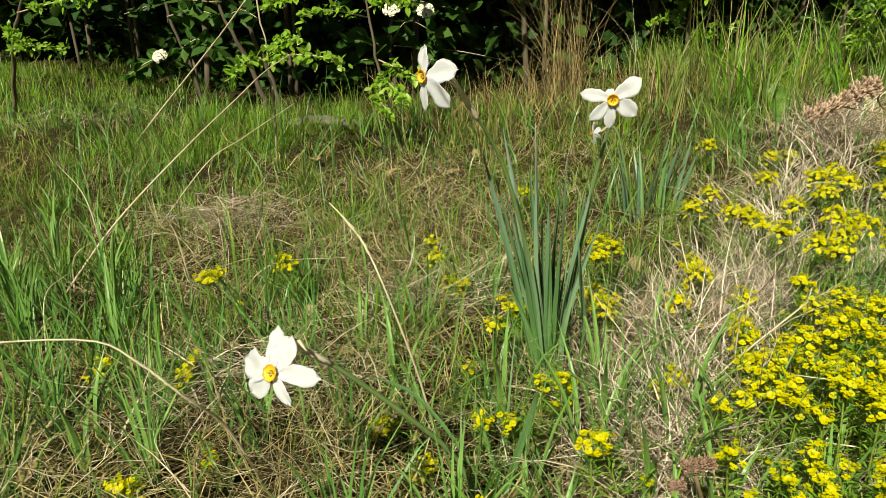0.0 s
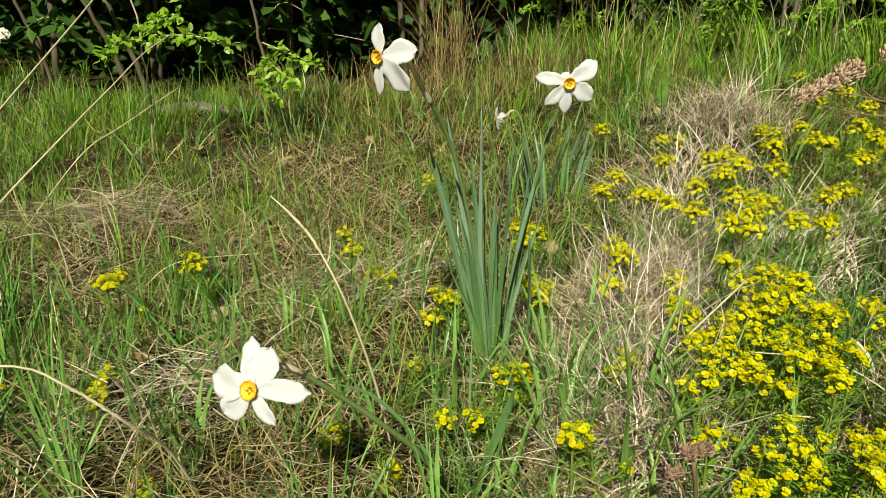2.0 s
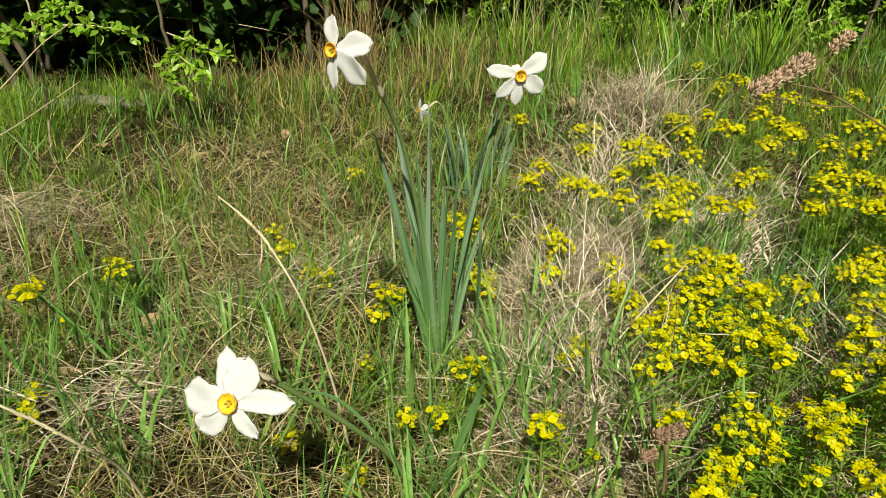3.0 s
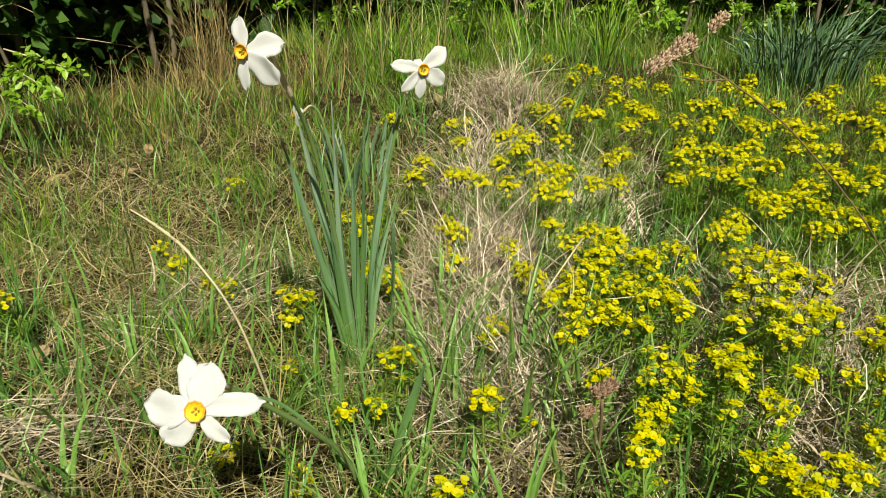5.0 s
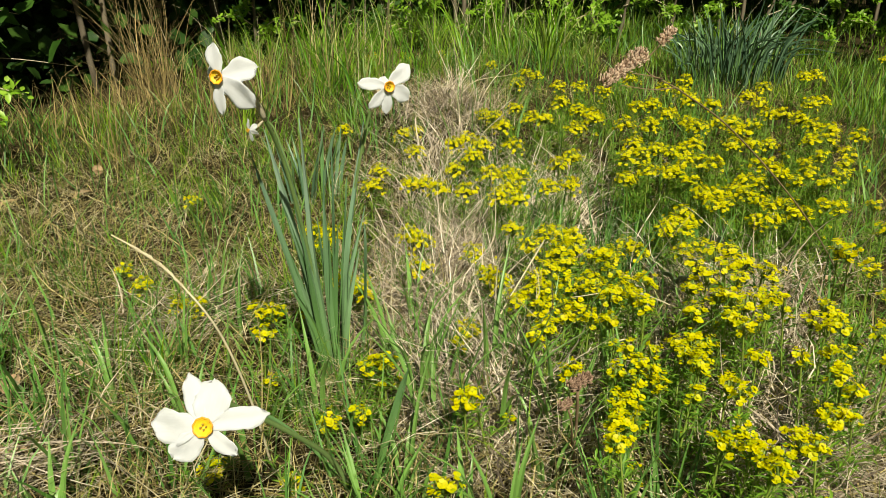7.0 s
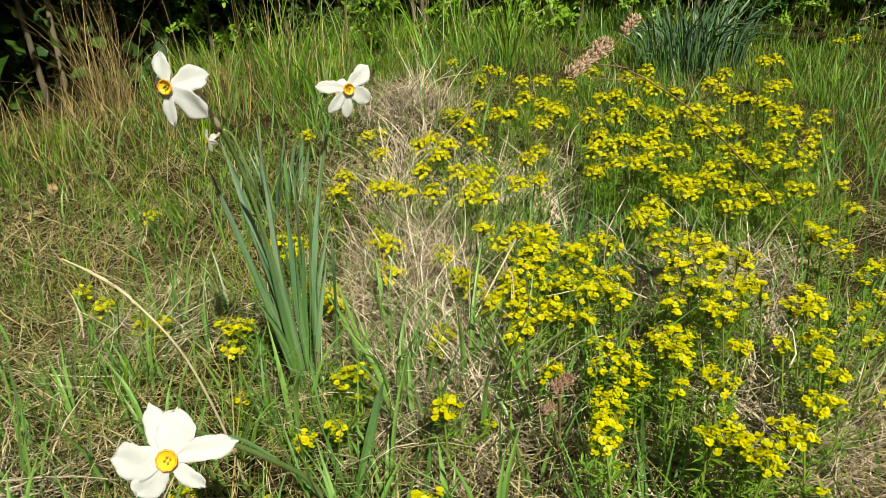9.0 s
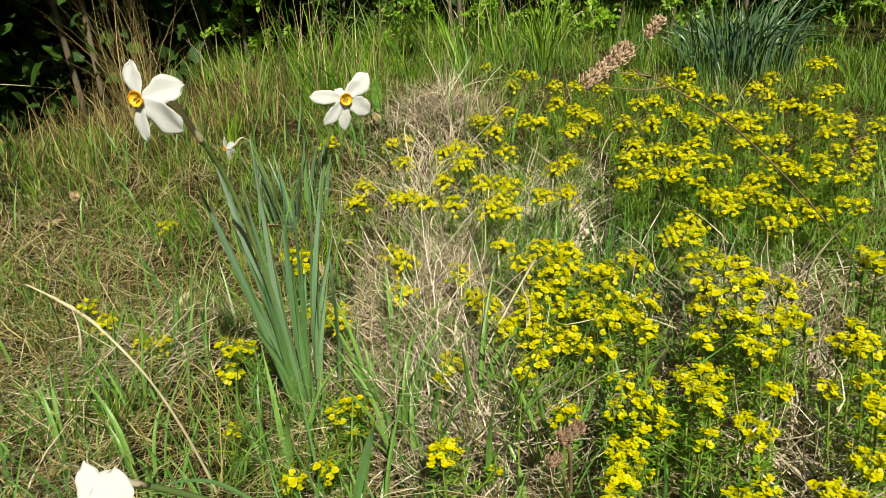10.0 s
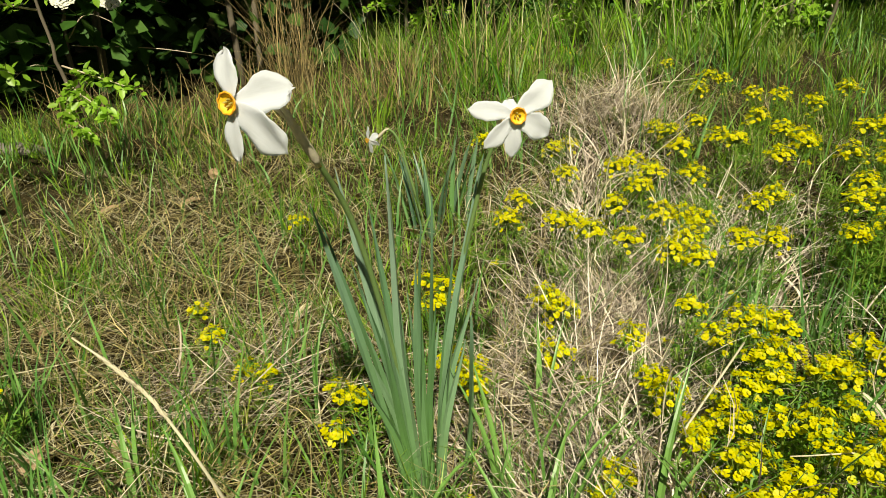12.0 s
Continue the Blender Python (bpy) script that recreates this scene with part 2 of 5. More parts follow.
def blade(points, widths, face, fold=0.25, thick=0.0005, turn=0.0):
    """Verts and faces of a long leaf: a shallow channel with thickness. face: the way its upper side looks."""
    verts, faces = [], []
    n = len(points)
    for k, p in enumerate(points):
        way = (points[min(k + 1, n - 1)] - points[max(k - 1, 0)]).normalized()
        side = way.cross(Matrix.Rotation(turn * k / n, 3, way) @ Vector(face)).normalized()
        up = side.cross(way)
        w = widths[k] / 2
        verts += [p - side * w, p - up * (w * fold), p + side * w, p - up * (w * fold + thick)]
    for k in range(n - 1):
        a, b = 4 * k, 4 * k + 4
        for s in range(4):
            s2 = (s + 1) % 4
            faces.append((a + s, a + s2, b + s2, b + s))
    faces.append((3, 2, 1, 0))
    m = 4 * (n - 1)
    faces.append((m, m + 1, m + 2, m + 3))
    return verts, faces


def sm(v):
    v = np.clip(v, 0, 1)
    return v * v * (3 - 2 * v)


def height(x, y):
    """The ground's height: level in front, rising to the hedge and to the right, with a grassy hump."""
    x, y = np.asarray(x, dtype=float), np.asarray(y, dtype=float)
    h = 0.015 + 0.09 * sm((y - 1.1) / 1.1) + 0.06 * sm((x - 0.25) / 0.6) * sm((y - 0.75) / 0.7)
    h = h + 0.05 * np.exp(-((x - 0.74) ** 2 + (y - 1.56) ** 2) / 0.03)
    h = h + 0.006 * np.sin(9.1 * x + 2.3 * y) * np.sin(7.7 * y - 3.1 * x) + 0.003 * np.sin(23 * x + 5) * np.sin(19 * y)
    return h


def ground_at(x, y, dz=0.0):
    return Vector((x, y, float(height(x, y)) + dz))


rng = np.random.default_rng(7)


def bulk_blades(base, heading, length, lean, bend, turn, width, segs=3, face_twist=0.5):
    """Verts and quads of many blades. lean: angle from upright at the root; bend: angle gained to the tip; turn: change of heading."""
    n = len(base)
    verts = np.zeros((n, segs + 1, 2, 3))
    pos = base.copy()
    twist = rng.uniform(-face_twist, face_twist, n)
    for k in range(segs + 1):
        s = k / segs
        a = lean + bend * s
        h = heading + turn * s
        w = width * (1 - 0.93 * s ** 1.6) * (0.75 if k == 0 else 1) / 2
        side = np.stack([-np.sin(h + twist), np.cos(h + twist), np.zeros(n)], 1)
        verts[:, k, 0] = pos - side * w[:, None]
        verts[:, k, 1] = pos + side * w[:, None]
        way = np.stack([np.cos(h) * np.sin(a), np.sin(h) * np.sin(a), np.cos(a)], 1)
        pos = pos + way * (length / segs)[:, None]
    i = np.arange(n)[:, None] * (2 * (segs + 1)) + np.arange(segs)[None, :] * 2
    quads = np.stack([i, i + 1, i + 3, i + 2], -1).reshape(-1, 4)
    return verts.reshape(-1, 3), quads


def scatter(count, x0, x1, y0, y1, density, lift=0.0):
    """Places on the ground, thinned by density(x, y) in 0 to 1."""
    x, y = rng.uniform(x0, x1, count), rng.uniform(y0, y1, count)
    keep = rng.uniform(0, 1, count) < density(x, y)
    x, y = x[keep], y[keep]
    return np.stack([x, y, height(x, y) + lift], 1)


def patchy(x, y, size=0.15, seed=0.0):
    """A soft patch pattern between 0 and 1."""
    u, v = x / size + seed, y / size - seed * 0.7
    return np.clip(0.5 + 0.28 * np.sin(u + 1.3 * np.sin(v * 0.7)) + 0.28 * np.sin(v * 1.13 + 1.7 * np.sin(u * 0.61 + 2)) + 0.12 * np.sin(3.1 * u + 2.3 * v), 0, 1)


def clear_of_walk(x, y):
    """1 away from the strip from which the film is taken."""
    return 1 - np.exp(-(((x + 0.06) / 0.22) ** 2 + ((y - 0.12) / 0.26) ** 2) ** 2)

def worn(x, y):
    """1 where the turf is thin and brown, between the clump and the hedge."""
    return np.exp(-(((x + 0.12) / 0.34) ** 2 + ((y - 1.45) / 0.45) ** 2))


# ---- the ground ----


def spread(lo, hi, step, far):
    mid = list(np.arange(lo, hi + step / 2, step))
    out, d = [], step
    while hi + d < far:
        out.append(d)
        d *= 1.35
    out.append(far - hi)
    return np.array([lo - d for d in reversed(out)] + mid + [hi + d for d in out])


gx, gy = spread(-3.0, 3.6, 0.035, 400), spread(-1.0, 4.2, 0.035, 400)
GX, GY = np.meshgrid(gx, gy)
nx, ny = len(gx), len(gy)
gi = (np.arange(ny - 1)[:, None] * nx + np.arange(nx - 1)[None, :])
ground_quads = np.stack([gi, gi + 1, gi + nx + 1, gi + nx], -1).reshape(-1, 4)
gz = height(GX, GY) + 0.004 * patchy(GX, GY, 0.02, 3) + 0.006 * patchy(GX, GY, 0.06, 1) - 0.008
ground = new("ground", mesh_fast("ground", np.stack([GX, GY, gz], -1).reshape(-1, 3), ground_quads, M_GROUND))
tagged(ground, "brown soil and thatch of a rough meadow", "ground", kind="structure")

# ---- grass and straw ----
# places where dead straw lies thick: x, y, radius, strength
STRAW_SPOTS = [(-0.46, 1.25, 0.15, 1.0), (0.74, 1.56, 0.16, 1.3), (0.26, 0.68, 0.13, 1.3), (0.33, 0.88, 0.12, 1.2), (0.44, 1.02, 0.10, 1.0),
               (0.36, 0.40, 0.16, 1.2), (0.48, 0.46, 0.10, 1.2), (0.54, 0.57, 0.09, 1.0), (0.16, 0.58, 0.12, 0.8), (-0.1, 0.6, 0.2, 0.6), (0.05, 1.95, 0.2, 0.3), (-1.2, 1.95, 0.25, 0.8), (0.62, 0.62, 0.1, 0.7),
               (0.45, 1.35, 0.12, 0.7), (0.95, 1.9, 0.3, 0.5), (0.15, 1.75, 0.16, 0.6), (0.3, 2.1, 0.2, 0.5), (-0.1, 1.5, 0.14, 0.6),
               (0.0, 1.31, 0.14, 0.5), (0.03, 1.03, 0.15, 0.45), (-0.2, 1.17, 0.15, 0.4), (-0.33, 0.78, 0.16, 0.35), (-0.1, 0.85, 0.14, 0.35),
               (-0.3, 0.55, 0.16, 0.4), (0.35, 1.6, 0.16, 0.5), (-1.0, 1.6, 0.2, 0.4)]


def straw_density(x, y):
    d = 0.10 + 0.75 * sm((patchy(x, y, 0.05, 4) - 0.25) / 0.5)
    for sx, sy, r, s in STRAW_SPOTS:
        d = d + 0.75 * s * np.exp(-((x - sx) ** 2 + (y - sy) ** 2) / (r * r))
    return np.clip(d + 0.3 * worn(x, y), 0, 1) * np.clip(1.75 - y * 0.8 + 0.35 * worn(x, y), 0.28, 1)


def straw_here(x, y):
    d = np.zeros_like(x)
    for sx, sy, r, s in STRAW_SPOTS:
        d = d + s * np.exp(-((x - sx) ** 2 + (y - sy) ** 2) / (r * r))
    return np.clip(d, 0, 1)


def stuff(name, verts, quads, material, label, category):
    return tagged(new(name, mesh_fast(name, verts, quads, material)), label, category, kind="stuff")


def lying_straw(count, box, lift, length, width, material, name, label):
    b = scatter(count, *box, straw_density)
    n = len(b)
    b[:, 2] += rng.uniform(0.0, lift, n) * (0.35 + straw_here(b[:, 0], b[:, 1]))
    v, q = bulk_blades(b, rng.uniform(0, 6.283, n), rng.uniform(0.4, 1.0, n) * length, rng.normal(1.35, 0.22, n), rng.normal(0.25, 0.3, n),
                       rng.normal(0, 1.2, n), rng.uniform(0.4, 1.0, n) * width, 3, 1.2)
    return stuff(name, v, q, material, label, "straw")


lying_straw(72000, (-1.3, 1.9, 0.15, 2.4), 0.04, 0.12, 0.0022, M_STRAW, "dry_grass_thatch", "tangled dry tan grass lying flat on the soil")
lying_straw(17000, (-0.9, 1.2, 0.2, 1.9), 0.045, 0.13, 0.0017, M_PALE, "bleached_grass_thatch", "loose bleached straw strands over the turf")
lying_straw(16000, (-3.0, 3.6, 1.6, 4.2), 0.05, 0.16, 0.004, M_STRAW, "far_dry_grass", "dry grass litter along the hedge foot")

# the heap of curled grey hay beside the tall clump
HAY = [(0.74, 1.54, 0.055), (0.26, 0.85, 0.06), (0.39, 0.94, 0.05), (0.37, 0.37, 0.05), (0.48, 0.47, 0.05), (0.53, 0.56, 0.05), (0.60, 0.66, 0.05), (0.27, 0.62, 0.06), (0.25, 0.66, 0.07), (0.30, 0.78, 0.07), (0.36, 0.90, 0.065), (0.22, 0.58, 0.05), (0.44, 1.02, 0.06), (0.40, 0.42, 0.06)]
HN = 10500
hk = rng.integers(0, len(HAY), HN)
hc = np.array(HAY)[hk]
hb = np.stack([rng.normal(hc[:, 0], hc[:, 2]), rng.normal(hc[:, 1], hc[:, 2])], 1)
hd = np.exp(-((hb - hc[:, :2]) ** 2).sum(1) / (2 * hc[:, 2] ** 2))
hb = np.concatenate([hb, (height(hb[:, 0], hb[:, 1]) + rng.uniform(0, 0.075, HN) * hd)[:, None]], 1)
hv, hq = bulk_blades(hb, rng.uniform(0, 6.283, HN), rng.uniform(0.04, 0.14, HN), rng.normal(1.3, 0.35, HN), rng.normal(0.3, 0.7, HN), rng.normal(0, 2.6, HN), rng.uniform(0.0008, 0.0024, HN), 6, 1.2)
stuff("hay_heap", hv, hq, M_HAY, "curled grey-tan hay piled beside the narcissus", "straw")

# flat mats of pale straw on the left turf
MATS = [(-0.48, 1.33, 0.055), (-0.42, 1.31, 0.045), (-1.15, 2.05, 0.10), (0.0, 0.98, 0.06), (-0.22, 0.74, 0.05)]
MN = 800
mc = np.array(MATS)[rng.integers(0, len(MATS), MN)]
mb = np.stack([rng.normal(mc[:, 0], mc[:, 2]), rng.normal(mc[:, 1], mc[:, 2] * 0.6)], 1)
mb = np.concatenate([mb, (height(mb[:, 0], mb[:, 1]) + rng.uniform(0.015, 0.06, MN))[:, None]], 1)
mv, mq = bulk_blades(mb, rng.normal(0, 0.7, MN) + 3.1416 * rng.integers(0, 2, MN), rng.uniform(0.06, 0.16, MN), rng.normal(1.4, 0.15, MN), rng.normal(0.3, 0.2, MN), rng.normal(0, 0.7, MN), rng.uniform(0.001, 0.0026, MN), 4, 1.2)
stuff("straw_mat", mv, mq, M_HAY, "flat mats of pale dry straw on the turf", "straw")

# longer strands hanging over the heap
HANG = [(0.62, 1.0, 0.05), (0.75, 1.15, 0.06), (0.72, 0.68, 0.06), (0.60, 1.08, 0.05), (0.25, 0.66, 0.05), (0.31, 0.78, 0.05), (0.37, 0.90, 0.05), (0.44, 1.02, 0.05), (0.50, 1.20, 0.06), (0.74, 1.52, 0.06), (0.60, 1.36, 0.05)]
lk = rng.integers(0, len(HANG), 2600)
lc = np.array(HANG)[lk]
lb = np.stack([rng.normal(lc[:, 0], lc[:, 2]), rng.normal(lc[:, 1], lc[:, 2])], 1)
lb = np.concatenate([lb, height(lb[:, 0], lb[:, 1])[:, None]], 1)
lv_, lq_ = bulk_blades(lb, rng.uniform(0, 6.283, 2600), rng.uniform(0.08, 0.20, 2600), rng.uniform(0.2, 1.1, 2600), rng.uniform(0.6, 2.4, 2600), rng.normal(0, 1.3, 2600), rng.uniform(0.0009, 0.0026, 2600), 6, 1.2)
stuff("hanging_hay", lv_, lq_, M_BLEACH, "long grey-tan hay strands hanging over the heap", "straw")


def standing_straw(count, spots, length, width):
    at = []
    for sx, sy, r, s in spots:
        k = int(count * r * s) if sy < 1.8 else 0
        at.append(np.stack([rng.normal(sx, r * 0.6, k), rng.normal(sy, r * 0.6, k)], 1))
    at = np.concatenate(at)
    n = len(at)
    b = np.concatenate([at, height(at[:, 0], at[:, 1])[:, None]], 1)
    v, q = bulk_blades(b, rng.uniform(0, 6.283, n), rng.uniform(0.4, 1, n) * length, rng.uniform(0.2, 1.2, n), rng.uniform(0.2, 1.5, n), rng.normal(0, 0.6, n),
                       rng.uniform(0.5, 1, n) * width, 5, 1.2)
    return stuff("dead_grass_tufts", v, q, M_STRAW, "upright tufts of dead straw bending over", "straw")


standing_straw(650, STRAW_SPOTS, 0.17, 0.0020)


def turf(name, count, box, density, lo, hi, width, material, label, lean=0.35, bend=0.7, segs=3):
    b = scatter(count, *box, density)
    n = len(b)
    v, q = bulk_blades(b, rng.uniform(0, 6.283, n), rng.uniform(lo, hi, n) * rng.uniform(0.6, 1, n), np.abs(rng.normal(0, lean, n)), np.abs(rng.normal(0, bend, n)),
                       rng.normal(0, 0.3, n), rng.uniform(0.5, 1, n) * width, segs, 1.4)
    return stuff(name, v, q, material, label, "grass")



def tufted(name, tufts, per, box, density, lo, hi, width, material, label, spread_t=0.012, lean=0.45, bend=0.6, segs=3):
    """Grass growing in separate tufts whose blades fan outwards."""
    c = scatter(tufts, *box, density)
    n = len(c)
    size = rng.uniform(0.55, 1.15, n)
    k = np.repeat(np.arange(n), (per * rng.uniform(0.5, 1.3, n)).astype(int))
    a, d = rng.uniform(0, 6.283, len(k)), np.sqrt(rng.uniform(0, 1, len(k)))
    b = c[k].copy()
    b[:, 0] += np.cos(a) * d * spread_t * size[k]
    b[:, 1] += np.sin(a) * d * spread_t * size[k]
    v, q = bulk_blades(b, a + rng.normal(0, 0.4, len(k)), rng.uniform(lo, hi, len(k)) * size[k], lean * d * rng.uniform(0.3, 1.2, len(k)), np.abs(rng.normal(0.15, bend, len(k))),
                       rng.normal(0, 0.3, len(k)), rng.uniform(0.5, 1, len(k)) * width, segs, 1.3)
    return stuff(name, v, q, material, label, "grass")


turf("short_grass", 84000, (-1.6, 2.6, 0.1, 2.4), lambda x, y: clear_of_walk(x, y) * (1 - 0.55 * worn(x, y)) * (0.10 + 0.90 * sm((patchy(x, y, 0.06, 2) - 0.40) / 0.3)) * (1 - 0.65 * straw_here(x, y)),
     0.02, 0.075, 0.0024, M_GRASS, "short thin green meadow grass with gaps", 0.5, 0.9)
tufted("grass_tufts", 1900, 17, (-1.4, 2.4, 0.15, 2.4), lambda x, y: clear_of_walk(x, y) * (1 - 0.45 * worn(x, y)) * (0.08 + 0.92 * sm((patchy(x, y, 0.12, 6) - 0.38) / 0.3)) * (1 - 0.7 * straw_here(x, y)),
       0.05, 0.13, 0.0028, M_GRASS, "separate tufts of yellow-green meadow grass", 0.012, 0.6, 0.9)
tufted("front_grass", 420, 13, (-0.75, 0.75, 0.33, 1.05), lambda x, y: clear_of_walk(x, y) * (0.25 + 0.75 * patchy(x, y, 0.1, 3)) * (1 - 0.5 * straw_here(x, y)),
       0.06, 0.15, 0.0046, M_BROAD, "blue-green grass tufts among straw", 0.012, 0.5)
tufted("fine_grass", 1900, 22, (-2.0, 0.6, 0.95, 2.4), lambda x, y: (1 - 0.45 * worn(x, y)) * (1 - 0.75 * sm((x + 0.25) / 0.3) * sm((y - 1.5) / 0.3)) * (0.05 + 0.95 * sm((patchy(x, y, 0.16, 7) - 0.35) / 0.35)) * (1 - 0.8 * straw_here(x, y)),
       0.03, 0.10, 0.0024, M_LUSH, "fine soft green grass in front of the hedge", 0.025, 0.7, 1.1)
turf("meadow_blades", 8000, (-1.5, 2.4, 0.15, 2.2), lambda x, y: clear_of_walk(x, y) * patchy(x, y, 0.11, 9) * (1 - 0.5 * straw_here(x, y)),
     0.08, 0.19, 0.0050, M_BROAD, "taller blue-green grass blades", 0.3, 0.8, 4)
tufted("tall_grass", 1250, 24, (0.2, 3.8, 1.8, 3.4), lambda x, y: sm((x - 0.35) / 0.5) * sm((y - 1.85) / 0.5) * sm((3.5 - y) / 0.3) * (0.08 + 0.92 * sm((patchy(x, y, 0.2, 5) - 0.25) / 0.45)),
       0.06, 0.17, 0.0040, M_LUSH, "lush green grass along the hedge", 0.035, 0.6, 1.0, 4)
tufted("high_grass", 95, 13, (0.32, 2.0, 1.9, 2.7), lambda x, y: (0.25 + 0.75 * (x > 0.7)) * (0.3 + 0.7 * patchy(x, y, 0.15, 11)) * (y + 0.35 * x < 3.1),
       0.16, 0.36, 0.0062, M_LUSH, "high green grass blades before the hedge", 0.035, 0.45, 1.1, 5)
tufted("side_grass", 900, 22, (-3.2, -0.8, 2.1, 4.2), lambda x, y: sm((3.3 - 0.75 * (x + 1.6) - y) / 0.4 + 0.3) * (0.06 + 0.94 * sm((patchy(x, y, 0.14, 5) - 0.35) / 0.3)),
       0.04, 0.11, 0.0036, M_LUSH, "green grass on the bank beside the hedge", 0.03, 0.6, 1.0)
turf("outer_grass", 50000, (-3.5, 4.2, -1.5, 4.0), lambda x, y: ((x < -1.4) | (x > 1.7) | (y < 0.1)) * 0.8 * clear_of_walk(x, y),
     0.04, 0.12, 0.0042, M_GRASS, "meadow grass around the filmed patch", segs=2)
turf("outer_meadow", 26000, (-9, 10, -9, 3), lambda x, y: ((x < -3.2) | (x > 3.9) | (y < -1.3)) * 1.0,
     0.08, 0.22, 0.012, M_GRASS, "open meadow grass beyond the filmed patch", segs=2)
turf("tall_dry_stems", 170, (0.2, 2.8, 1.8, 3.2), lambda x, y: 0.2 + 0.8 * patchy(x, y, 0.3, 8),
     0.25, 0.5, 0.003, M_PALE, "tall dry grass stems standing among green grass", 0.2, 0.4, 4)


def tussock(x, y, count, tall, radius, label, material=M_TUSSOCK):
    a, d = rng.uniform(0, 6.283, count), np.sqrt(rng.uniform(0, 1, count))
    b = np.stack([x + np.cos(a) * d * radius, y + np.sin(a) * d * radius, np.full(count, float(height(x, y)) - 0.01)], 1)
    v, q = bulk_blades(b, a + rng.normal(0, 0.8, count), rng.uniform(0.5, 1, count) * tall, 0.10 * d + np.abs(rng.normal(0, 0.10 if tall > 0.3 else 0.5, count)), rng.normal(0.35, 0.9, count) + (0.8 * rng.random(count) ** 2 if tall > 0.5 else 0), rng.normal(0, 1.2, count),
                       rng.uniform(0.4, 1, count) * 0.0036, 6, 1.3)
    return tagged(new("dry_tussock", mesh_fast("dry_tussock", v, q, material)), label, "dry grass", "dry tussocks", "stuff")


tussock(0.265, 2.42, 150, 0.52, 0.06, "tall brown dry grass tussock against the hedge")
tussock(0.66, 2.12, 34, 0.44, 0.10, "tall pale dry grass stems before the hedge", M_STRAW)
tussock(0.80, 2.02, 16, 0.36, 0.07, "tall pale dry grass stems before the hedge", M_STRAW)
tussock(0.20, 2.40, 60, 0.24, 0.08, "low brown dry grass tussock against the hedge")
tussock(0.52, 2.42, 60, 0.22, 0.09, "low brown dry grass tussock against the hedge")
tussock(-0.02, 2.25, 50, 0.16, 0.1, "low brown dry grass tussock against the hedge")

for tx, ty in ((0.10, 2.15), (0.36, 2.18), (0.28, 1.95), (-0.12, 2.02), (0.46, 2.02), (-0.25, 2.2), (0.05, 1.85), (0.58, 2.25), (0.18, 2.28)):
    tussock(tx, ty, 80, 0.20, 0.10, "low brown dry grass lying before the hedge")

# ---- narcissus plants ----


def tepal_mesh(length, width, seed, ragged=0.0, curl=0.0, twist=0.0):
    """A broad pointed petal along +x, its inner side up, wavy at the edge, with thickness."""
    r = random.Random(seed)
    width *= 0.86
    nu, nv = 14, 8
    ph = [r.uniform(0, 6.28) for _ in range(4)]
    grid = []
    for i in range(nu + 1):
        u = i / nu
        hw = width / 2 * (0.30 + 0.70 * math.sin(math.pi / 2 * min(1, u / 0.58)) if u < 0.58 else max(0.10, math.sqrt(max(0, 1 - ((u - 0.58) / 0.425) ** 2.4))))
        for j in range(nv + 1):
            v = j / nv * 2 - 1
            edge = abs(v) ** 3
            x = length * u * (1 - 0.05 * v * v * u)
            if ragged and u > 0.7:
                x -= length * ragged * (0.5 + 0.5 * math.sin(7 * v + ph[0])) * (u - 0.7) / 0.3 * (0.4 + abs(v))
            z = length * (0.035 * math.sin(u * 3.0) - curl * u * u) + width * (0.05 * v * v * (1 - 0.5 * u) - 0.02 * math.cos(v * 5) * (0.4 + u))
            z += width * 0.06 * edge * math.sin(9 * u + ph[1] + (2 if v > 0 else 0)) + width * 0.025 * math.sin(5 * u + 3 * v + ph[2])
            z *= 0.25 + 0.75 * hw / (width / 2)
            y = hw * v * (1 + 0.05 * math.sin(12 * u + ph[0] + 2 * v) + 0.035 * math.sin(27 * u + ph[2] + v)) + width * 0.05 * math.sin(5 * u + ph[3])
            a = twist * u
            grid.append((x, y * math.cos(a) - z * math.sin(a), y * math.sin(a) + z * math.cos(a)))
    verts, faces = list(grid), []
    t = 0.00035
    m = nv + 1
    top = len(grid)
    verts += [(x, y, z - (t if 0 < k % m < nv and k // m < nu else 0.00008)) for k, (x, y, z) in enumerate(grid)]
    for i in range(nu):
        for j in range(nv):
            a = i * m + j
            faces.append((a, a + m, a + m + 1, a + 1))
            faces.append((top + a, top + a + 1, top + a + m + 1, top + a + m))
    for i in range(nu):
        for j, flip in ((0, True), (nv, False)):
            a, b = i * m + j, (i + 1) * m + j
            faces.append((a, top + a, top + b, b) if flip else (a, b, top + b, top + a))
    for j in range(nv):
        a = nu * m + j
        faces.append((a, top + a, top + a + 1, a + 1))
        faces.append((j, j + 1, top + j + 1, top + j))
    return mesh_of("tepal", verts, faces, M_TEPAL)


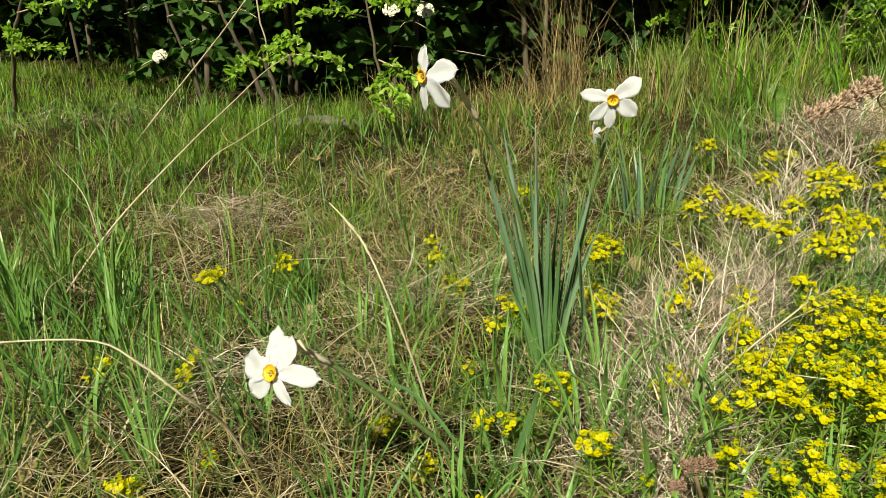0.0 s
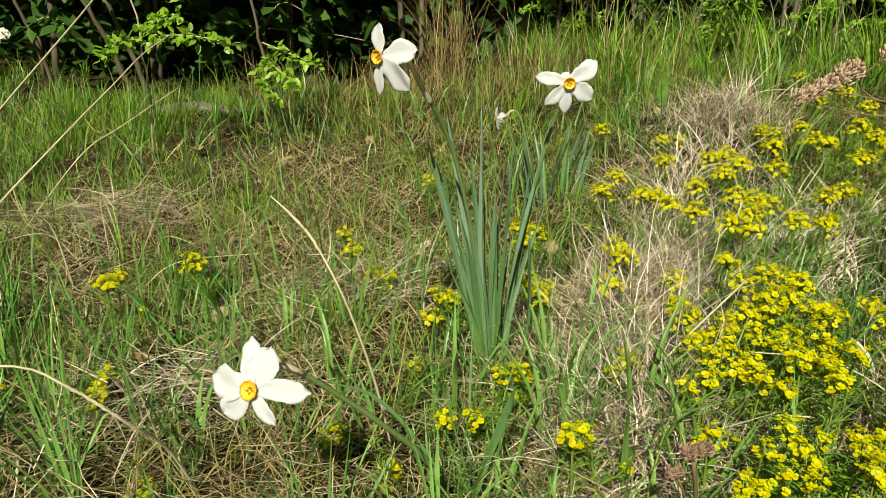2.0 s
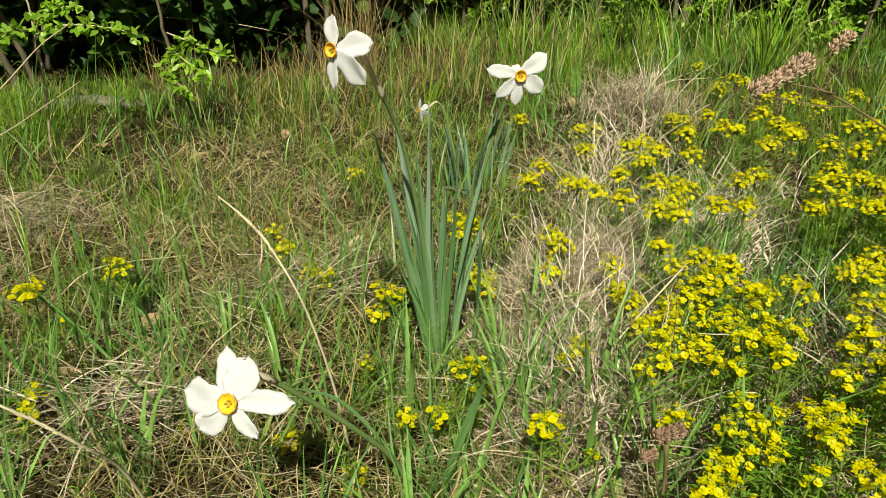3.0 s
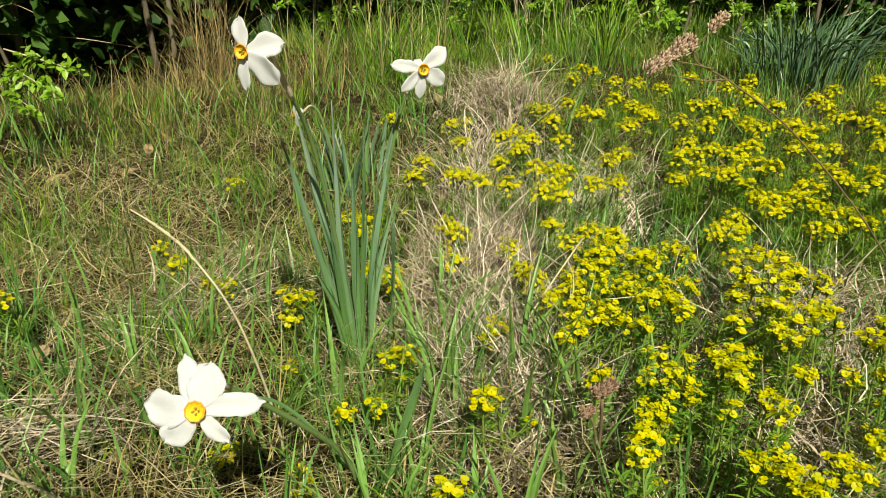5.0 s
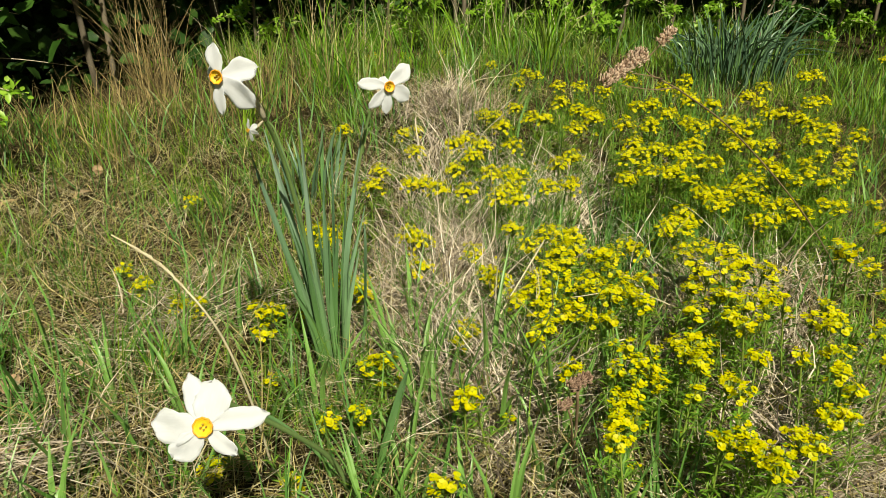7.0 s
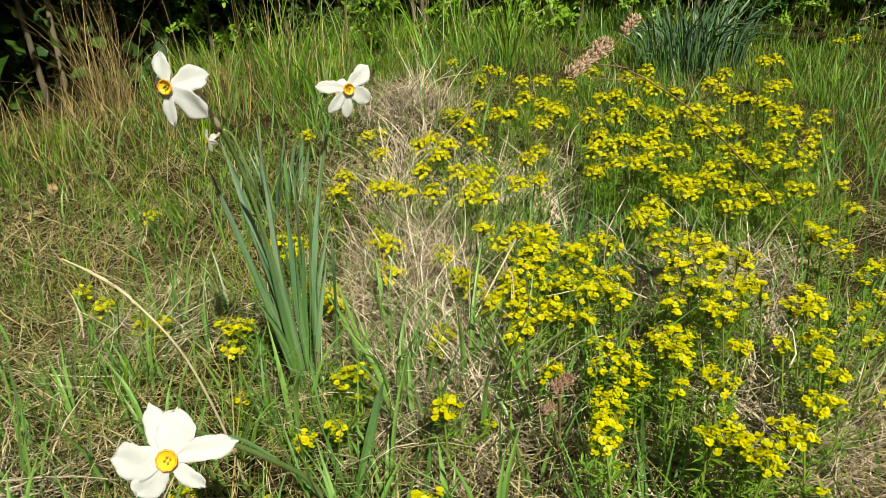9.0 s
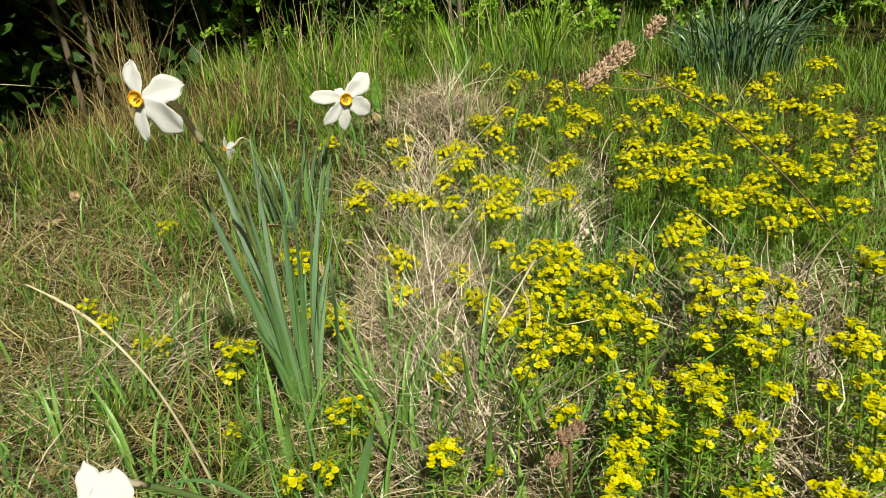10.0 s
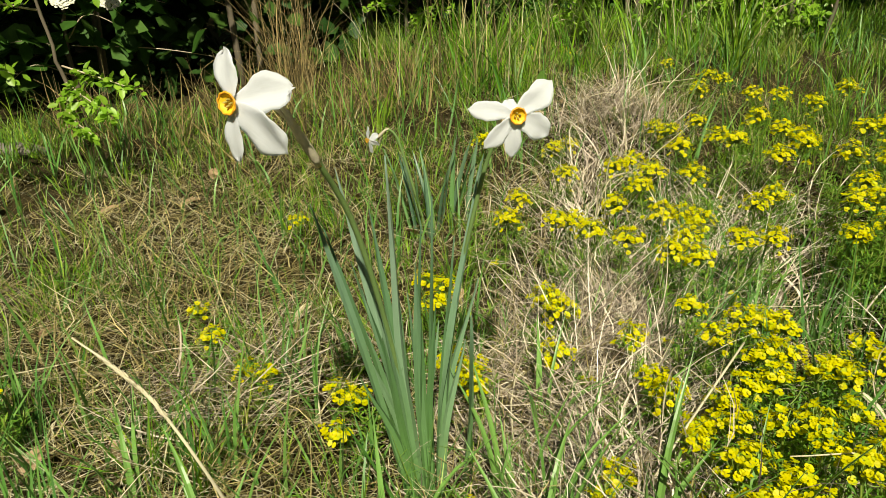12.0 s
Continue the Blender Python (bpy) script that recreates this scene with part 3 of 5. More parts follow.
def corona_mesh(r, depth):
    """A shallow frilled cup, open to +z."""
    rings = [(0.28, -0.5), (0.34, 0.0), (0.55, 0.18), (0.78, 0.42), (0.94, 0.78), (1.0, 1.0), (0.96, 1.02), (0.72, 0.5), (0.5, 0.24), (0.3, 0.1), (0.2, -0.35)]
    n = 30
    verts, faces = [], []
    for k, (rr, zz) in enumerate(rings):
        for s in range(n):
            a = 2 * math.pi * s / n
            f = 1 + (0.03 * math.sin(9 * a) if rr > 0.6 else 0)
            verts.append((r * rr * f * math.cos(a), r * rr * f * math.sin(a), depth * zz * (1 + (0.08 * math.sin(9 * a + 1) if rr > 0.6 else 0))))
    for k in range(len(rings) - 1):
        for s in range(n):
            s2 = (s + 1) % n
            faces.append((k * n + s, k * n + s2, (k + 1) * n + s2, (k + 1) * n + s))
    faces.append(tuple(range((len(rings) - 1) * n, len(rings) * n)))
    return mesh_of("corona", verts, faces, M_CORONA)


def rim_mesh(r, depth):
    n, sides = 36, 5
    verts, faces = [], []
    for s in range(n):
        a = 2 * math.pi * s / n
        f = 1 + 0.035 * math.sin(9 * a)
        z = depth * (1 + 0.08 * math.sin(9 * a + 1))
        for c in range(sides):
            b = 2 * math.pi * c / sides
            rad = r * f + 0.0006 * math.cos(b)
            verts.append((rad * math.cos(a), rad * math.sin(a), z + 0.0006 * math.sin(b)))
    for s in range(n):
        s2 = (s + 1) % n
        for c in range(sides):
            c2 = (c + 1) % sides
            faces.append((s * sides + c, s2 * sides + c, s2 * sides + c2, s * sides + c2))
    return mesh_of("rim", verts, faces, M_RIM)


def anther_mesh():
    v, f = tube(spline([(0, 0, -0.002), (0.0003, 0, 0), (0.0006, 0, 0.002)], 4), [0.0002, 0.0006, 0.0007, 0.0006, 0.0002], 6)
    return mesh_of("anther", v, f, M_ANTHER)


ANTHER = anther_mesh()


def flower_frame(centre, facing):
    n = Vector(facing).normalized()
    x = Vector((0, 0, 1)).cross(n).normalized()
    y = n.cross(x)
    return Matrix((x, y, n)).transposed().to_4x4(), Vector(centre)


def narcissus_flower(plant, base, centre, facing, tepals, back, corona_r=0.0058, seed=1):
    """A flower under a plant. tepals: angle as seen from the front, length, width, backward sweep, curl, ragged. back: points of tube and stalk behind it."""
    turn, c = flower_frame(centre, facing)
    inv = Matrix.Translation(-Vector(base))
    pts = spline([c - Vector(facing).normalized() * 0.002] + [Vector(b) for b in back], 14)
    rad = [0.0026, 0.0021, 0.0018, 0.0017, 0.0016, 0.0016, 0.0018, 0.0023, 0.0026, 0.0023, 0.0019, 0.0017, 0.0016, 0.0016, 0.0016]
    v, f = tube([inv @ p for p in pts], rad, 8)
    flower = part("flower", mesh_of("flower", v, f, M_SPATHE), plant, "white star flower with a small yellow cup")
    at = inv @ Matrix.Translation(c) @ turn
    for k, (ang, ln, wd, sweep, curl, ragged) in enumerate(tepals):
        me = tepal_mesh(ln, wd, seed * 10 + k, ragged, curl, 0.25 * math.sin(seed + k * 2.1))
        m = at @ Matrix.Rotation(radians(ang), 4, "Z") @ Matrix.Rotation(radians(sweep), 4, "Y") @ Matrix.Translation((0.0015, 0, -0.0006 * (k % 2)))
        part("tepal", me, flower, "", m)
    part("corona", corona_mesh(corona_r, 0.0030), flower, "frilled yellow cup", at)
    part("rim", rim_mesh(corona_r, 0.0030), flower, "orange-red crinkled rim", at)
    for k in range(4):
        a = k * 1.57 + seed
        part("anther", ANTHER, flower, "", at @ Matrix.Translation((0.0013 * math.cos(a), 0.0013 * math.sin(a), 0.0015)) @ Matrix.Rotation(a, 4, "Z"))
    return flower


def strap_leaf(plant, base, points, width, face, label="", material=None):
    inv = -Vector(base)
    pts = [p + inv for p in spline(points, 18)]
    w = [0.72 * width * (0.8 + 0.35 * math.sin(math.pi * min(1, k / 18 * 1.1)) ** 0.8) * (1 if k < 12 else max(0.08, 1 - ((k - 12) / 6.2) ** 2)) for k in range(19)]
    v, f = blade(pts, w, face, 0.55, 0.0009, 1.6 * math.sin(points[-1][0] * 900 + points[-1][2] * 500))
    return part("leaf", mesh_of("leaf", v, f, material or M_NARC_LEAF, False), plant, label)


def scape(plant, base, points, r=0.0020):
    inv = -Vector(base)
    pts = [p + inv for p in spline(points, 20)]
    v, f = tube(pts, [r * (1.15 - 0.3 * k / 20) for k in range(21)], 8)
    return part("flower_stem", mesh_of("flower_stem", v, f, M_SCAPE), plant)


def spathe(plant, base, points, r=0.0034):
    inv = -Vector(base)
    pts = [p + inv for p in spline(points, 8)]
    v, f = tube(pts, [r * q for q in (0.75, 0.95, 1.0, 1.0, 0.95, 0.85, 0.7, 0.45, 0.12)], 7)
    return part("spathe", mesh_of("spathe", v, f, M_SPATHE), plant, "papery tan sheath at the flower neck")


# the tall clump with two flowers
B1 = ground_at(0.116, 0.787, -0.01)
clump = thing("narcissus", B1, "tall flowering narcissus clump with blue-green strap leaves", "flower", "narcissus plants")
F1, F2 = Vector((-0.007, 0.669, 0.391)), Vector((0.161, 0.699, 0.363))
N1, N2 = Vector((-0.72, -0.69, 0.03)), Vector((-0.10, -0.99, 0.05))
scape(clump, B1, [B1 + Vector((-0.008, -0.002, 0)), (0.098, 0.775, 0.136), (0.066, 0.738, 0.283), (0.036, 0.701, 0.352), (0.030, 0.696, 0.362)])
spathe(clump, B1, [(0.039, 0.705, 0.345), (0.034, 0.700, 0.355), (0.028, 0.694, 0.366), (0.022, 0.687, 0.378), (0.012, 0.683, 0.386)], 0.0029)
narcissus_flower(clump, B1, F1, N1,
                 [(99, 0.026, 0.0165, 10, 0.0, 0.10), (13, 0.032, 0.023, 26, 0.02, 0.09), (-43, 0.036, 0.0245, 12, 0.04, 0.0), (-93, 0.031, 0.0125, 4, 0.0, 0.12),
                  (-148, 0.028, 0.018, 42, 0.1, 0.0), (152, 0.028, 0.018, 42, 0.1, 0.0)],
                 [F1 - N1 * 0.012, F1 - N1 * 0.022, (0.018, 0.682, 0.386), (0.026, 0.690, 0.372)], 0.0054, 3)
scape(clump, B1, [B1 + Vector((0.010, 0.002, 0)), (0.136, 0.788, 0.11), (0.147, 0.784, 0.20), (0.155, 0.773, 0.26), (0.165, 0.762, 0.315), (0.171, 0.752, 0.340)], 0.0018)
spathe(clump, B1, [(0.169, 0.756, 0.331), (0.171, 0.752, 0.341), (0.173, 0.746, 0.352), (0.174, 0.740, 0.363)], 0.0026)
narcissus_flower(clump, B1, F2, N2,
                 [(37, 0.030, 0.019, 8, 0.0, 0.02), (-33, 0.025, 0.019, 6, 0.03, 0.0), (-97, 0.026, 0.0125, 10, 0.02, 0.0), (-137, 0.027, 0.013, 6, 0.03, 0.0),
                  (168, 0.029, 0.014, 8, 0.04, 0.0), (118, 0.012, 0.012, 40, 0.1, 0.0)],
                 [F2 - N2 * 0.012, F2 - N2 * 0.024, (0.168, 0.742, 0.358), (0.171, 0.751, 0.344)], 0.0048, 5)
for tip, mid, w, off in [((0.094, 0.770, 0.330), (0.098, 0.778, 0.17), 0.0105, (-0.004, 0.0)), ((0.062, 0.785, 0.322), (0.088, 0.782, 0.17), 0.0095, (-0.012, 0.006)),
                         ((0.040, 0.768, 0.304), (0.072, 0.774, 0.17), 0.0080, (-0.016, -0.004)), ((0.124, 0.790, 0.268), (0.116, 0.789, 0.14), 0.0085, (0.004, 0.006)),
                         ((0.165, 0.770, 0.318), (0.137, 0.777, 0.17), 0.0090, (0.012, -0.006)), ((0.109, 0.760, 0.252), (0.110, 0.772, 0.13), 0.0090, (0.0, -0.01)),
                         ((0.104, 0.800, 0.225), (0.106, 0.795, 0.12), 0.0075, (-0.004, 0.012)), ((0.150, 0.792, 0.255), (0.134, 0.787, 0.14), 0.0080, (0.014, 0.004)),
                         ((0.080, 0.755, 0.20), (0.094, 0.772, 0.11), 0.0070, (-0.01, -0.01)), ((0.074, 0.748, 0.262), (0.096, 0.770, 0.14), 0.0080, (-0.008, -0.008)), ((0.052, 0.795, 0.275), (0.084, 0.790, 0.15), 0.0075, (-0.014, 0.008)),
                         ((0.140, 0.760, 0.215), (0.128, 0.772, 0.12), 0.0075, (0.008, -0.01)), ((0.090, 0.812, 0.28), (0.102, 0.800, 0.15), 0.0080, (-0.006, 0.014)), ((0.070, 0.768, 0.235), (0.092, 0.776, 0.12), 0.0065, (-0.012, -0.002)), ((0.128, 0.775, 0.295), (0.122, 0.78, 0.15), 0.0075, (0.006, -0.002))]:
    root = B1 + Vector((off[0] * 0.75, off[1] * 0.75, 0))
    strap_leaf(clump, B1, [root, (root + Vector(mid)) / 2 + Vector((0, 0, 0.004)), mid, (Vector(mid) + Vector(tip)) / 2 + Vector((0, 0, 0.002)), tip], w, (1.1 * math.sin(w * 9000 + tip[0] * 300), -1, 0.1))
leaf_rnd = random.Random(14)
for k in range(11):
    u = leaf_rnd.uniform(-1, 1)
    tip = Vector((0.108 + 0.058 * u, leaf_rnd.uniform(0.752, 0.812), leaf_rnd.uniform(0.15, 0.27)))
    root = B1 + Vector((0.018 * u, leaf_rnd.uniform(-0.012, 0.012), 0))
    strap_leaf(clump, B1, [root, root.lerp(tip, 0.45) + Vector((-0.012 * u, 0, 0.008)), tip], leaf_rnd.uniform(0.006, 0.0085), (leaf_rnd.uniform(-1.3, 1.3), -1, 0.1))
strap_leaf(clump, B1, [B1 + Vector((0.03, 0, 0)), (0.150, 0.765, 0.10), (0.142, 0.735, 0.18), (0.137, 0.722, 0.222)], 0.0085, (0.2, -1, 0.2))

# the nodding flower on a slanting stem
B3 = ground_at(0.045, 0.575, -0.01)
nod = thing("narcissus", B3, "narcissus with one flower on a stem bent low over straw", "flower", "narcissus plants")
F3, N3 = Vector((-0.098, 0.457, 0.215)), Vector((-0.42, -0.78, 0.46))
scape(nod, B3, [B3, (0.020, 0.560, 0.075), (-0.016, 0.540, 0.128), (-0.060, 0.519, 0.180), (-0.083, 0.508, 0.203)], 0.0022)
spathe(nod, B3, [(-0.070, 0.514, 0.191), (-0.082, 0.508, 0.202), (-0.092, 0.503, 0.212), (-0.089, 0.497, 0.219), (-0.082, 0.493, 0.212)], 0.0027)
narcissus_flower(nod, B3, F3, N3,
                 [(109, 0.0335, 0.0145, 10, 0.02, 0.03), (76, 0.028, 0.027, 6, 0.06, 0.08), (9, 0.038, 0.0165, 8, 0.05, 0.03), (-46, 0.026, 0.0125, 10, 0.04, 0.10),
                  (-135, 0.028, 0.020, 12, 0.04, 0.10), (176, 0.032, 0.025, 6, 0.06, 0.02)],
                 [F3 - N3 * 0.012, F3 - N3 * 0.026, (-0.098, 0.499, 0.210), (-0.092, 0.504, 0.209)], 0.0056, 8)
strap_leaf(nod, B3, [B3 + Vector((0.006, 0.01, 0)), (0.02, 0.60, 0.06), (-0.02, 0.60, 0.115), (-0.06, 0.59, 0.14)], 0.0042, (0, -0.5, 1))
strap_leaf(nod, B3, [B3 + Vector((0.012, 0.0, 0)), (0.07, 0.57, 0.06), (0.085, 0.56, 0.12), (0.09, 0.55, 0.15)], 0.008, (0.3, -1, 0.2))

# the smaller clump behind it
B2 = ground_at(0.335, 1.39, -0.01)
rear = thing("narcissus", B2, "smaller narcissus clump with a spent drooping white flower", "flower", "narcissus plants")
F4, N4 = Vector((0.229, 1.408, 0.198)), Vector((-0.93, -0.35, -0.12))
scape(rear, B2, [B2 + Vector((-0.02, 0, 0)), (0.295, 1.392, 0.11), (0.278, 1.400, 0.185), (0.270, 1.404, 0.205), (0.262, 1.406, 0.212)], 0.0022)
narcissus_flower(rear, B2, F4, N4,
                 [(95, 0.02, 0.012, 10, 0.1, 0.0), (30, 0.018, 0.012, 30, 0.1, 0.0), (-35, 0.018, 0.012, 30, 0.1, 0.0), (-90, 0.022, 0.011, 8, 0.0, 0.0), (-150, 0.018, 0.012, 36, 0.1, 0), (150, 0.018, 0.012, 36, 0.1, 0)],
                 [F4 - N4 * 0.010, F4 - N4 * 0.020, (0.258, 1.409, 0.211), (0.264, 1.406, 0.211)], 0.0032, 11)
lr = random.Random(21)
for k in range(15):
    u = k / 14
    tip = Vector((0.262 + 0.16 * u + lr.uniform(-0.012, 0.012), 1.39 + lr.uniform(-0.05, 0.06), 0.145 + lr.uniform(0, 0.055)))
    root = B2 + Vector(((u - 0.5) * 0.09, lr.uniform(-0.02, 0.02), 0))
    # two leaves in three take the darkened copy of the leaf green
    strap_leaf(rear, B2, [root, root.lerp(tip, 0.5) + Vector((0, 0, 0.012)), tip], 0.0085, (lr.uniform(-1.2, 1.2), -1, 0.1), "", M_NARC_SHADED if k % 3 else None)

# the big leafy clump far back
B4 = ground_at(1.80, 1.60, -0.01)
far = thing("narcissus", B4, "large dense leafy clump without flowers, hedge shade in its leaf colour", "flower", "narcissus plants")
for k in range(190):
    a, d = lr.uniform(0, 6.283), lr.random() ** 0.6
    root = B4 + Vector((0.17 * d * math.cos(a), 0.15 * d * math.sin(a), 0))
    ln = lr.uniform(0.13, 0.27)
    out = Vector((math.cos(a) * d + lr.gauss(0, 0.35), math.sin(a) * d + lr.gauss(0, 0.35), 0)) * ln
    droop = lr.random() ** 2
    tip = root + out * (0.35 + 0.3 * droop) + Vector((0, 0, ln * (0.95 - 0.45 * droop)))
    mid = root + out * 0.14 + Vector((0, 0, ln * 0.55))
    # three leaves in four carry the hedge's shade in their colour
    strap_leaf(far, B4, [root, mid, tip], lr.uniform(0.005, 0.0095), (lr.uniform(-2, 2), lr.uniform(-1, 1), 0.2), "", None if k % 4 == 0 else M_NARC_SHADED)

# ---- cypress spurge ----


def spurge(place, top, width, seed, label, shoots=2, group="yellow spurge"):
    """A leaning stem with needle leaves; with a width, it carries a domed head of paired round yellow bracts."""
    r = random.Random(seed)
    foot = ground_at(*place)
    plant = thing("spurge" if width else "spurge_shoot", foot, label, "wildflower", group)
    tip = Vector(top) - foot
    tall = max(0.03, tip.z)
    pts = spline([(0, 0, -0.008), tip * 0.5 + Vector((r.uniform(-0.006, 0.006), r.uniform(-0.006, 0.006), 0)), tip], 9)
    sv, sf = tube(pts, [0.0013 - 0.0005 * k / 9 for k in range(10)], 5)
    lv, lf, rv, rf, heads = [], [], [], [], []

    def needle(p, way, ln, w):
        side = way.cross(Vector((0, 0, 1)))
        side = (side if side.length > 1e-4 else Vector((1, 0, 0))).normalized() * w
        i = len(lv)
        mid = p + way * ln * 0.55 + Vector((0, 0, 0.0006))
        lv.extend([p, mid - side, mid + side, p + way * ln + Vector((0, 0, -0.001)), mid - Vector((0, 0, 0.0004))])
        lf.extend([(i, i + 1, i + 4), (i, i + 4, i + 2), (i + 1, i + 3, i + 4), (i + 4, i + 3, i + 2)])

    def dress(line, count, ln):
        for k in range(count):
            u = 0.12 + 0.86 * k / count
            q = line[min(len(line) - 1, int(u * (len(line) - 1)))]
            a = k * 2.4
            needle(q, Vector((math.cos(a), math.sin(a), r.uniform(0.15, 0.8))).normalized(), ln * r.uniform(0.7, 1.1), 0.0012)

    def bract(p, way, size, up):
        bv, bf = heads[-1]
        side = way.cross(up).normalized()
        i = len(bv)
        bv.append(p + up * 0.0002)
        ring = [(0.05, -0.3), (0.35, -0.66), (0.8, -0.52), (0.97, 0.0), (0.8, 0.52), (0.35, 0.66), (0.05, 0.3)]
        for u, w in ring:
            bv.append(p + way * size * u + side * size * w + up * size * (0.28 * u * u + 0.18 * abs(w)))
        for k in range(len(ring) - 1):
            bf.append((i, i + 1 + k, i + 2 + k))

    def head(crown, n, radius):
        heads.append(([], []))
        for k in range(n):
            a = k * 2.399 + r.uniform(-0.3, 0.3)
            d = radius * math.sqrt((k + 0.4) / n) * r.uniform(0.8, 1.12)
            q = crown + Vector((d * math.cos(a), d * math.sin(a), r.choice((0, 0, -0.008)) + r.uniform(-0.006, 0.004) - 30 * d * d))
            root = crown - Vector((0, 0, 0.016))
            tv, tf = tube([root, root.lerp(q, 0.6) - Vector((0, 0, 0.002)), q], 0.0005, 3)
            o = len(rv)
            rv.extend(tv)
            rf.extend([tuple(x + o for x in f) for f in tf])
            out = 48 * d
            up = Vector((math.cos(a) * out + r.uniform(-0.4, 0.4), math.sin(a) * out + r.uniform(-0.4, 0.4), 1)).normalized()
            b = r.uniform(0, 6.28)
            way = Vector((math.cos(b), math.sin(b), 0))
            way = (way - up * way.dot(up)).normalized()
            size = r.uniform(0.0029, 0.0042)
            bract(q, way, size, up)
            bract(q, -way, size, up)
            w2 = way.cross(up)
            for sgn in (1, -1):
                if r.random() < 0.8:
                    bract(q + up * 0.0014 + w2 * 0.0009 * sgn, (w2 * sgn + way * r.uniform(-0.5, 0.5)).normalized(), size * 0.75, up)
            if r.random() < 0.5:
                bract(q + up * 0.003, way, size * 0.5, up)
                bract(q + up * 0.003, -way, size * 0.5, up)

    dress(pts if place[1] > 0.62 else pts[4:], int((8 + 40 * tall / 0.10) * (1 if place[1] > 0.62 else 0.45)), 0.017)
    if width:
        head(tip, max(6, int(125000 * (width / 2) ** 2) + 3), width / 2)
    for _ in range(shoots):
        k = r.randint(2, 6)
        a = r.uniform(0, 6.28)
        end = pts[k] + Vector((math.cos(a) * 0.024, math.sin(a) * 0.024, r.uniform(0.02, 0.045)))
        line = spline([pts[k], pts[k].lerp(end, 0.5) + Vector((math.cos(a), math.sin(a), 0)) * 0.005, end], 6)
        tv, tf = tube(line, 0.0006, 4)
        o = len(sv)
        sv.extend(tv)
        sf.extend([tuple(x + o for x in f) for f in tf])
        dress(line, 18, 0.013)
        if width and r.random() < 0.35 and end.z < tip.z - 0.01:
            head(end, 3, 0.006)
    part("stem", mesh_of("stem", sv, sf, M_SPURGE_STEM), plant)
    tagged(part("foliage", mesh_of("foliage", lv, lf, M_SPURGE, False), plant), kind="stuff")
    if rv:
        tagged(part("umbel_stalk", mesh_of("umbel_stalk", rv, rf, M_SPURGE_STEM), plant), kind="stuff")
    for bv, bf in heads:
        part("flower_head", mesh_of("flower_head", bv, bf, M_BRACT, False), plant, "domed yellow head of round paired bracts")
    return plant


# where the heads stand, patch by patch: x, y and height of each
AMONG_NARCISSUS = [(0.213, 0.663, 0.1), (0.124, 0.686, 0.09), (0.099, 0.663, 0.1), (0.124, 0.662, 0.1), (0.132, 0.529, 0.12), (0.141, 0.53, 0.12), (0.066, 0.604, 0.09), (0.052, 0.432, 0.13), (0.213, 0.425, 0.13), (0.193, 0.404, 0.13), (-0.337, 0.911, 0.11), (-0.33, 0.929, 0.11), (-0.295, 0.758, 0.07), (-0.297, 0.736, 0.07), (-0.054, 1.149, 0.08), (-0.043, 1.074, 0.08), (-0.4, 0.741, 0.07), (-0.279, 0.536, 0.06), (-0.267, 0.536, 0.06), (-0.216, 0.586, 0.05), (0.006, 0.962, 0.08), (-0.015, 0.982, 0.08), (0.068, 0.905, 0.08), (0.081, 0.884, 0.08), (0.051, 0.836, 0.08), (-0.065, 0.656, 0.04), (-0.055, 0.664, 0.04), (0.042, 0.625, 0.08), (-0.01, 0.594, 0.05), (-0.013, 0.573, 0.05), (-0.249, 0.983, 0.11), (0.104, 1.382, 0.1), (0.201, 1.038, 0.12), (0.216, 1.015, 0.12), (0.19, 0.974, 0.12), (0.175, 0.889, 0.1), (0.191, 0.864, 0.1), (0.18, 0.845, 0.1), (-0.291, 0.712, 0.07), (0.024, 0.741, 0.07)]
FRONT_LEFT = [(0.356, 0.459, 0.14), (0.285, 0.458, 0.13), (0.264, 0.453, 0.13), (0.345, 0.464, 0.14), (0.322, 0.454, 0.14), (0.327, 0.44, 0.14), (0.315, 0.432, 0.14), (0.28, 0.444, 0.13), (0.29, 0.415, 0.13), (0.325, 0.408, 0.13), (0.325, 0.394, 0.13), (0.229, 0.442, 0.13), (0.239, 0.439, 0.13), (0.224, 0.419, 0.13), (0.28, 0.358, 0.13), (0.261, 0.352, 0.13), (0.265, 0.338, 0.13), (0.264, 0.328, 0.13), (0.279, 0.323, 0.13), (0.26, 0.311, 0.13), (0.305, 0.327, 0.13), (0.307, 0.315, 0.13), (0.357, 0.342, 0.13), (0.354, 0.329, 0.13), (0.256, 0.359, 0.13)]
FRONT_RIGHT = [(0.573, 0.46, 0.18), (0.423, 0.469, 0.16), (0.399, 0.469, 0.15), (0.458, 0.461, 0.16), (0.448, 0.447, 0.16), (0.433, 0.453, 0.16), (0.457, 0.421, 0.15), (0.475, 0.419, 0.16), (0.476, 0.405, 0.15), (0.454, 0.404, 0.15), (0.394, 0.449, 0.15), (0.41, 0.443, 0.15), (0.424, 0.368, 0.14), (0.431, 0.386, 0.14), (0.403, 0.356, 0.14), (0.399, 0.341, 0.13), (0.366, 0.324, 0.13), (0.37, 0.414, 0.14), (0.4, 0.392, 0.14), (0.574, 0.435, 0.17), (0.466, 0.349, 0.14), (0.526, 0.373, 0.15), (0.551, 0.404, 0.16), (0.491, 0.376, 0.15), (0.58, 0.405, 0.16)]
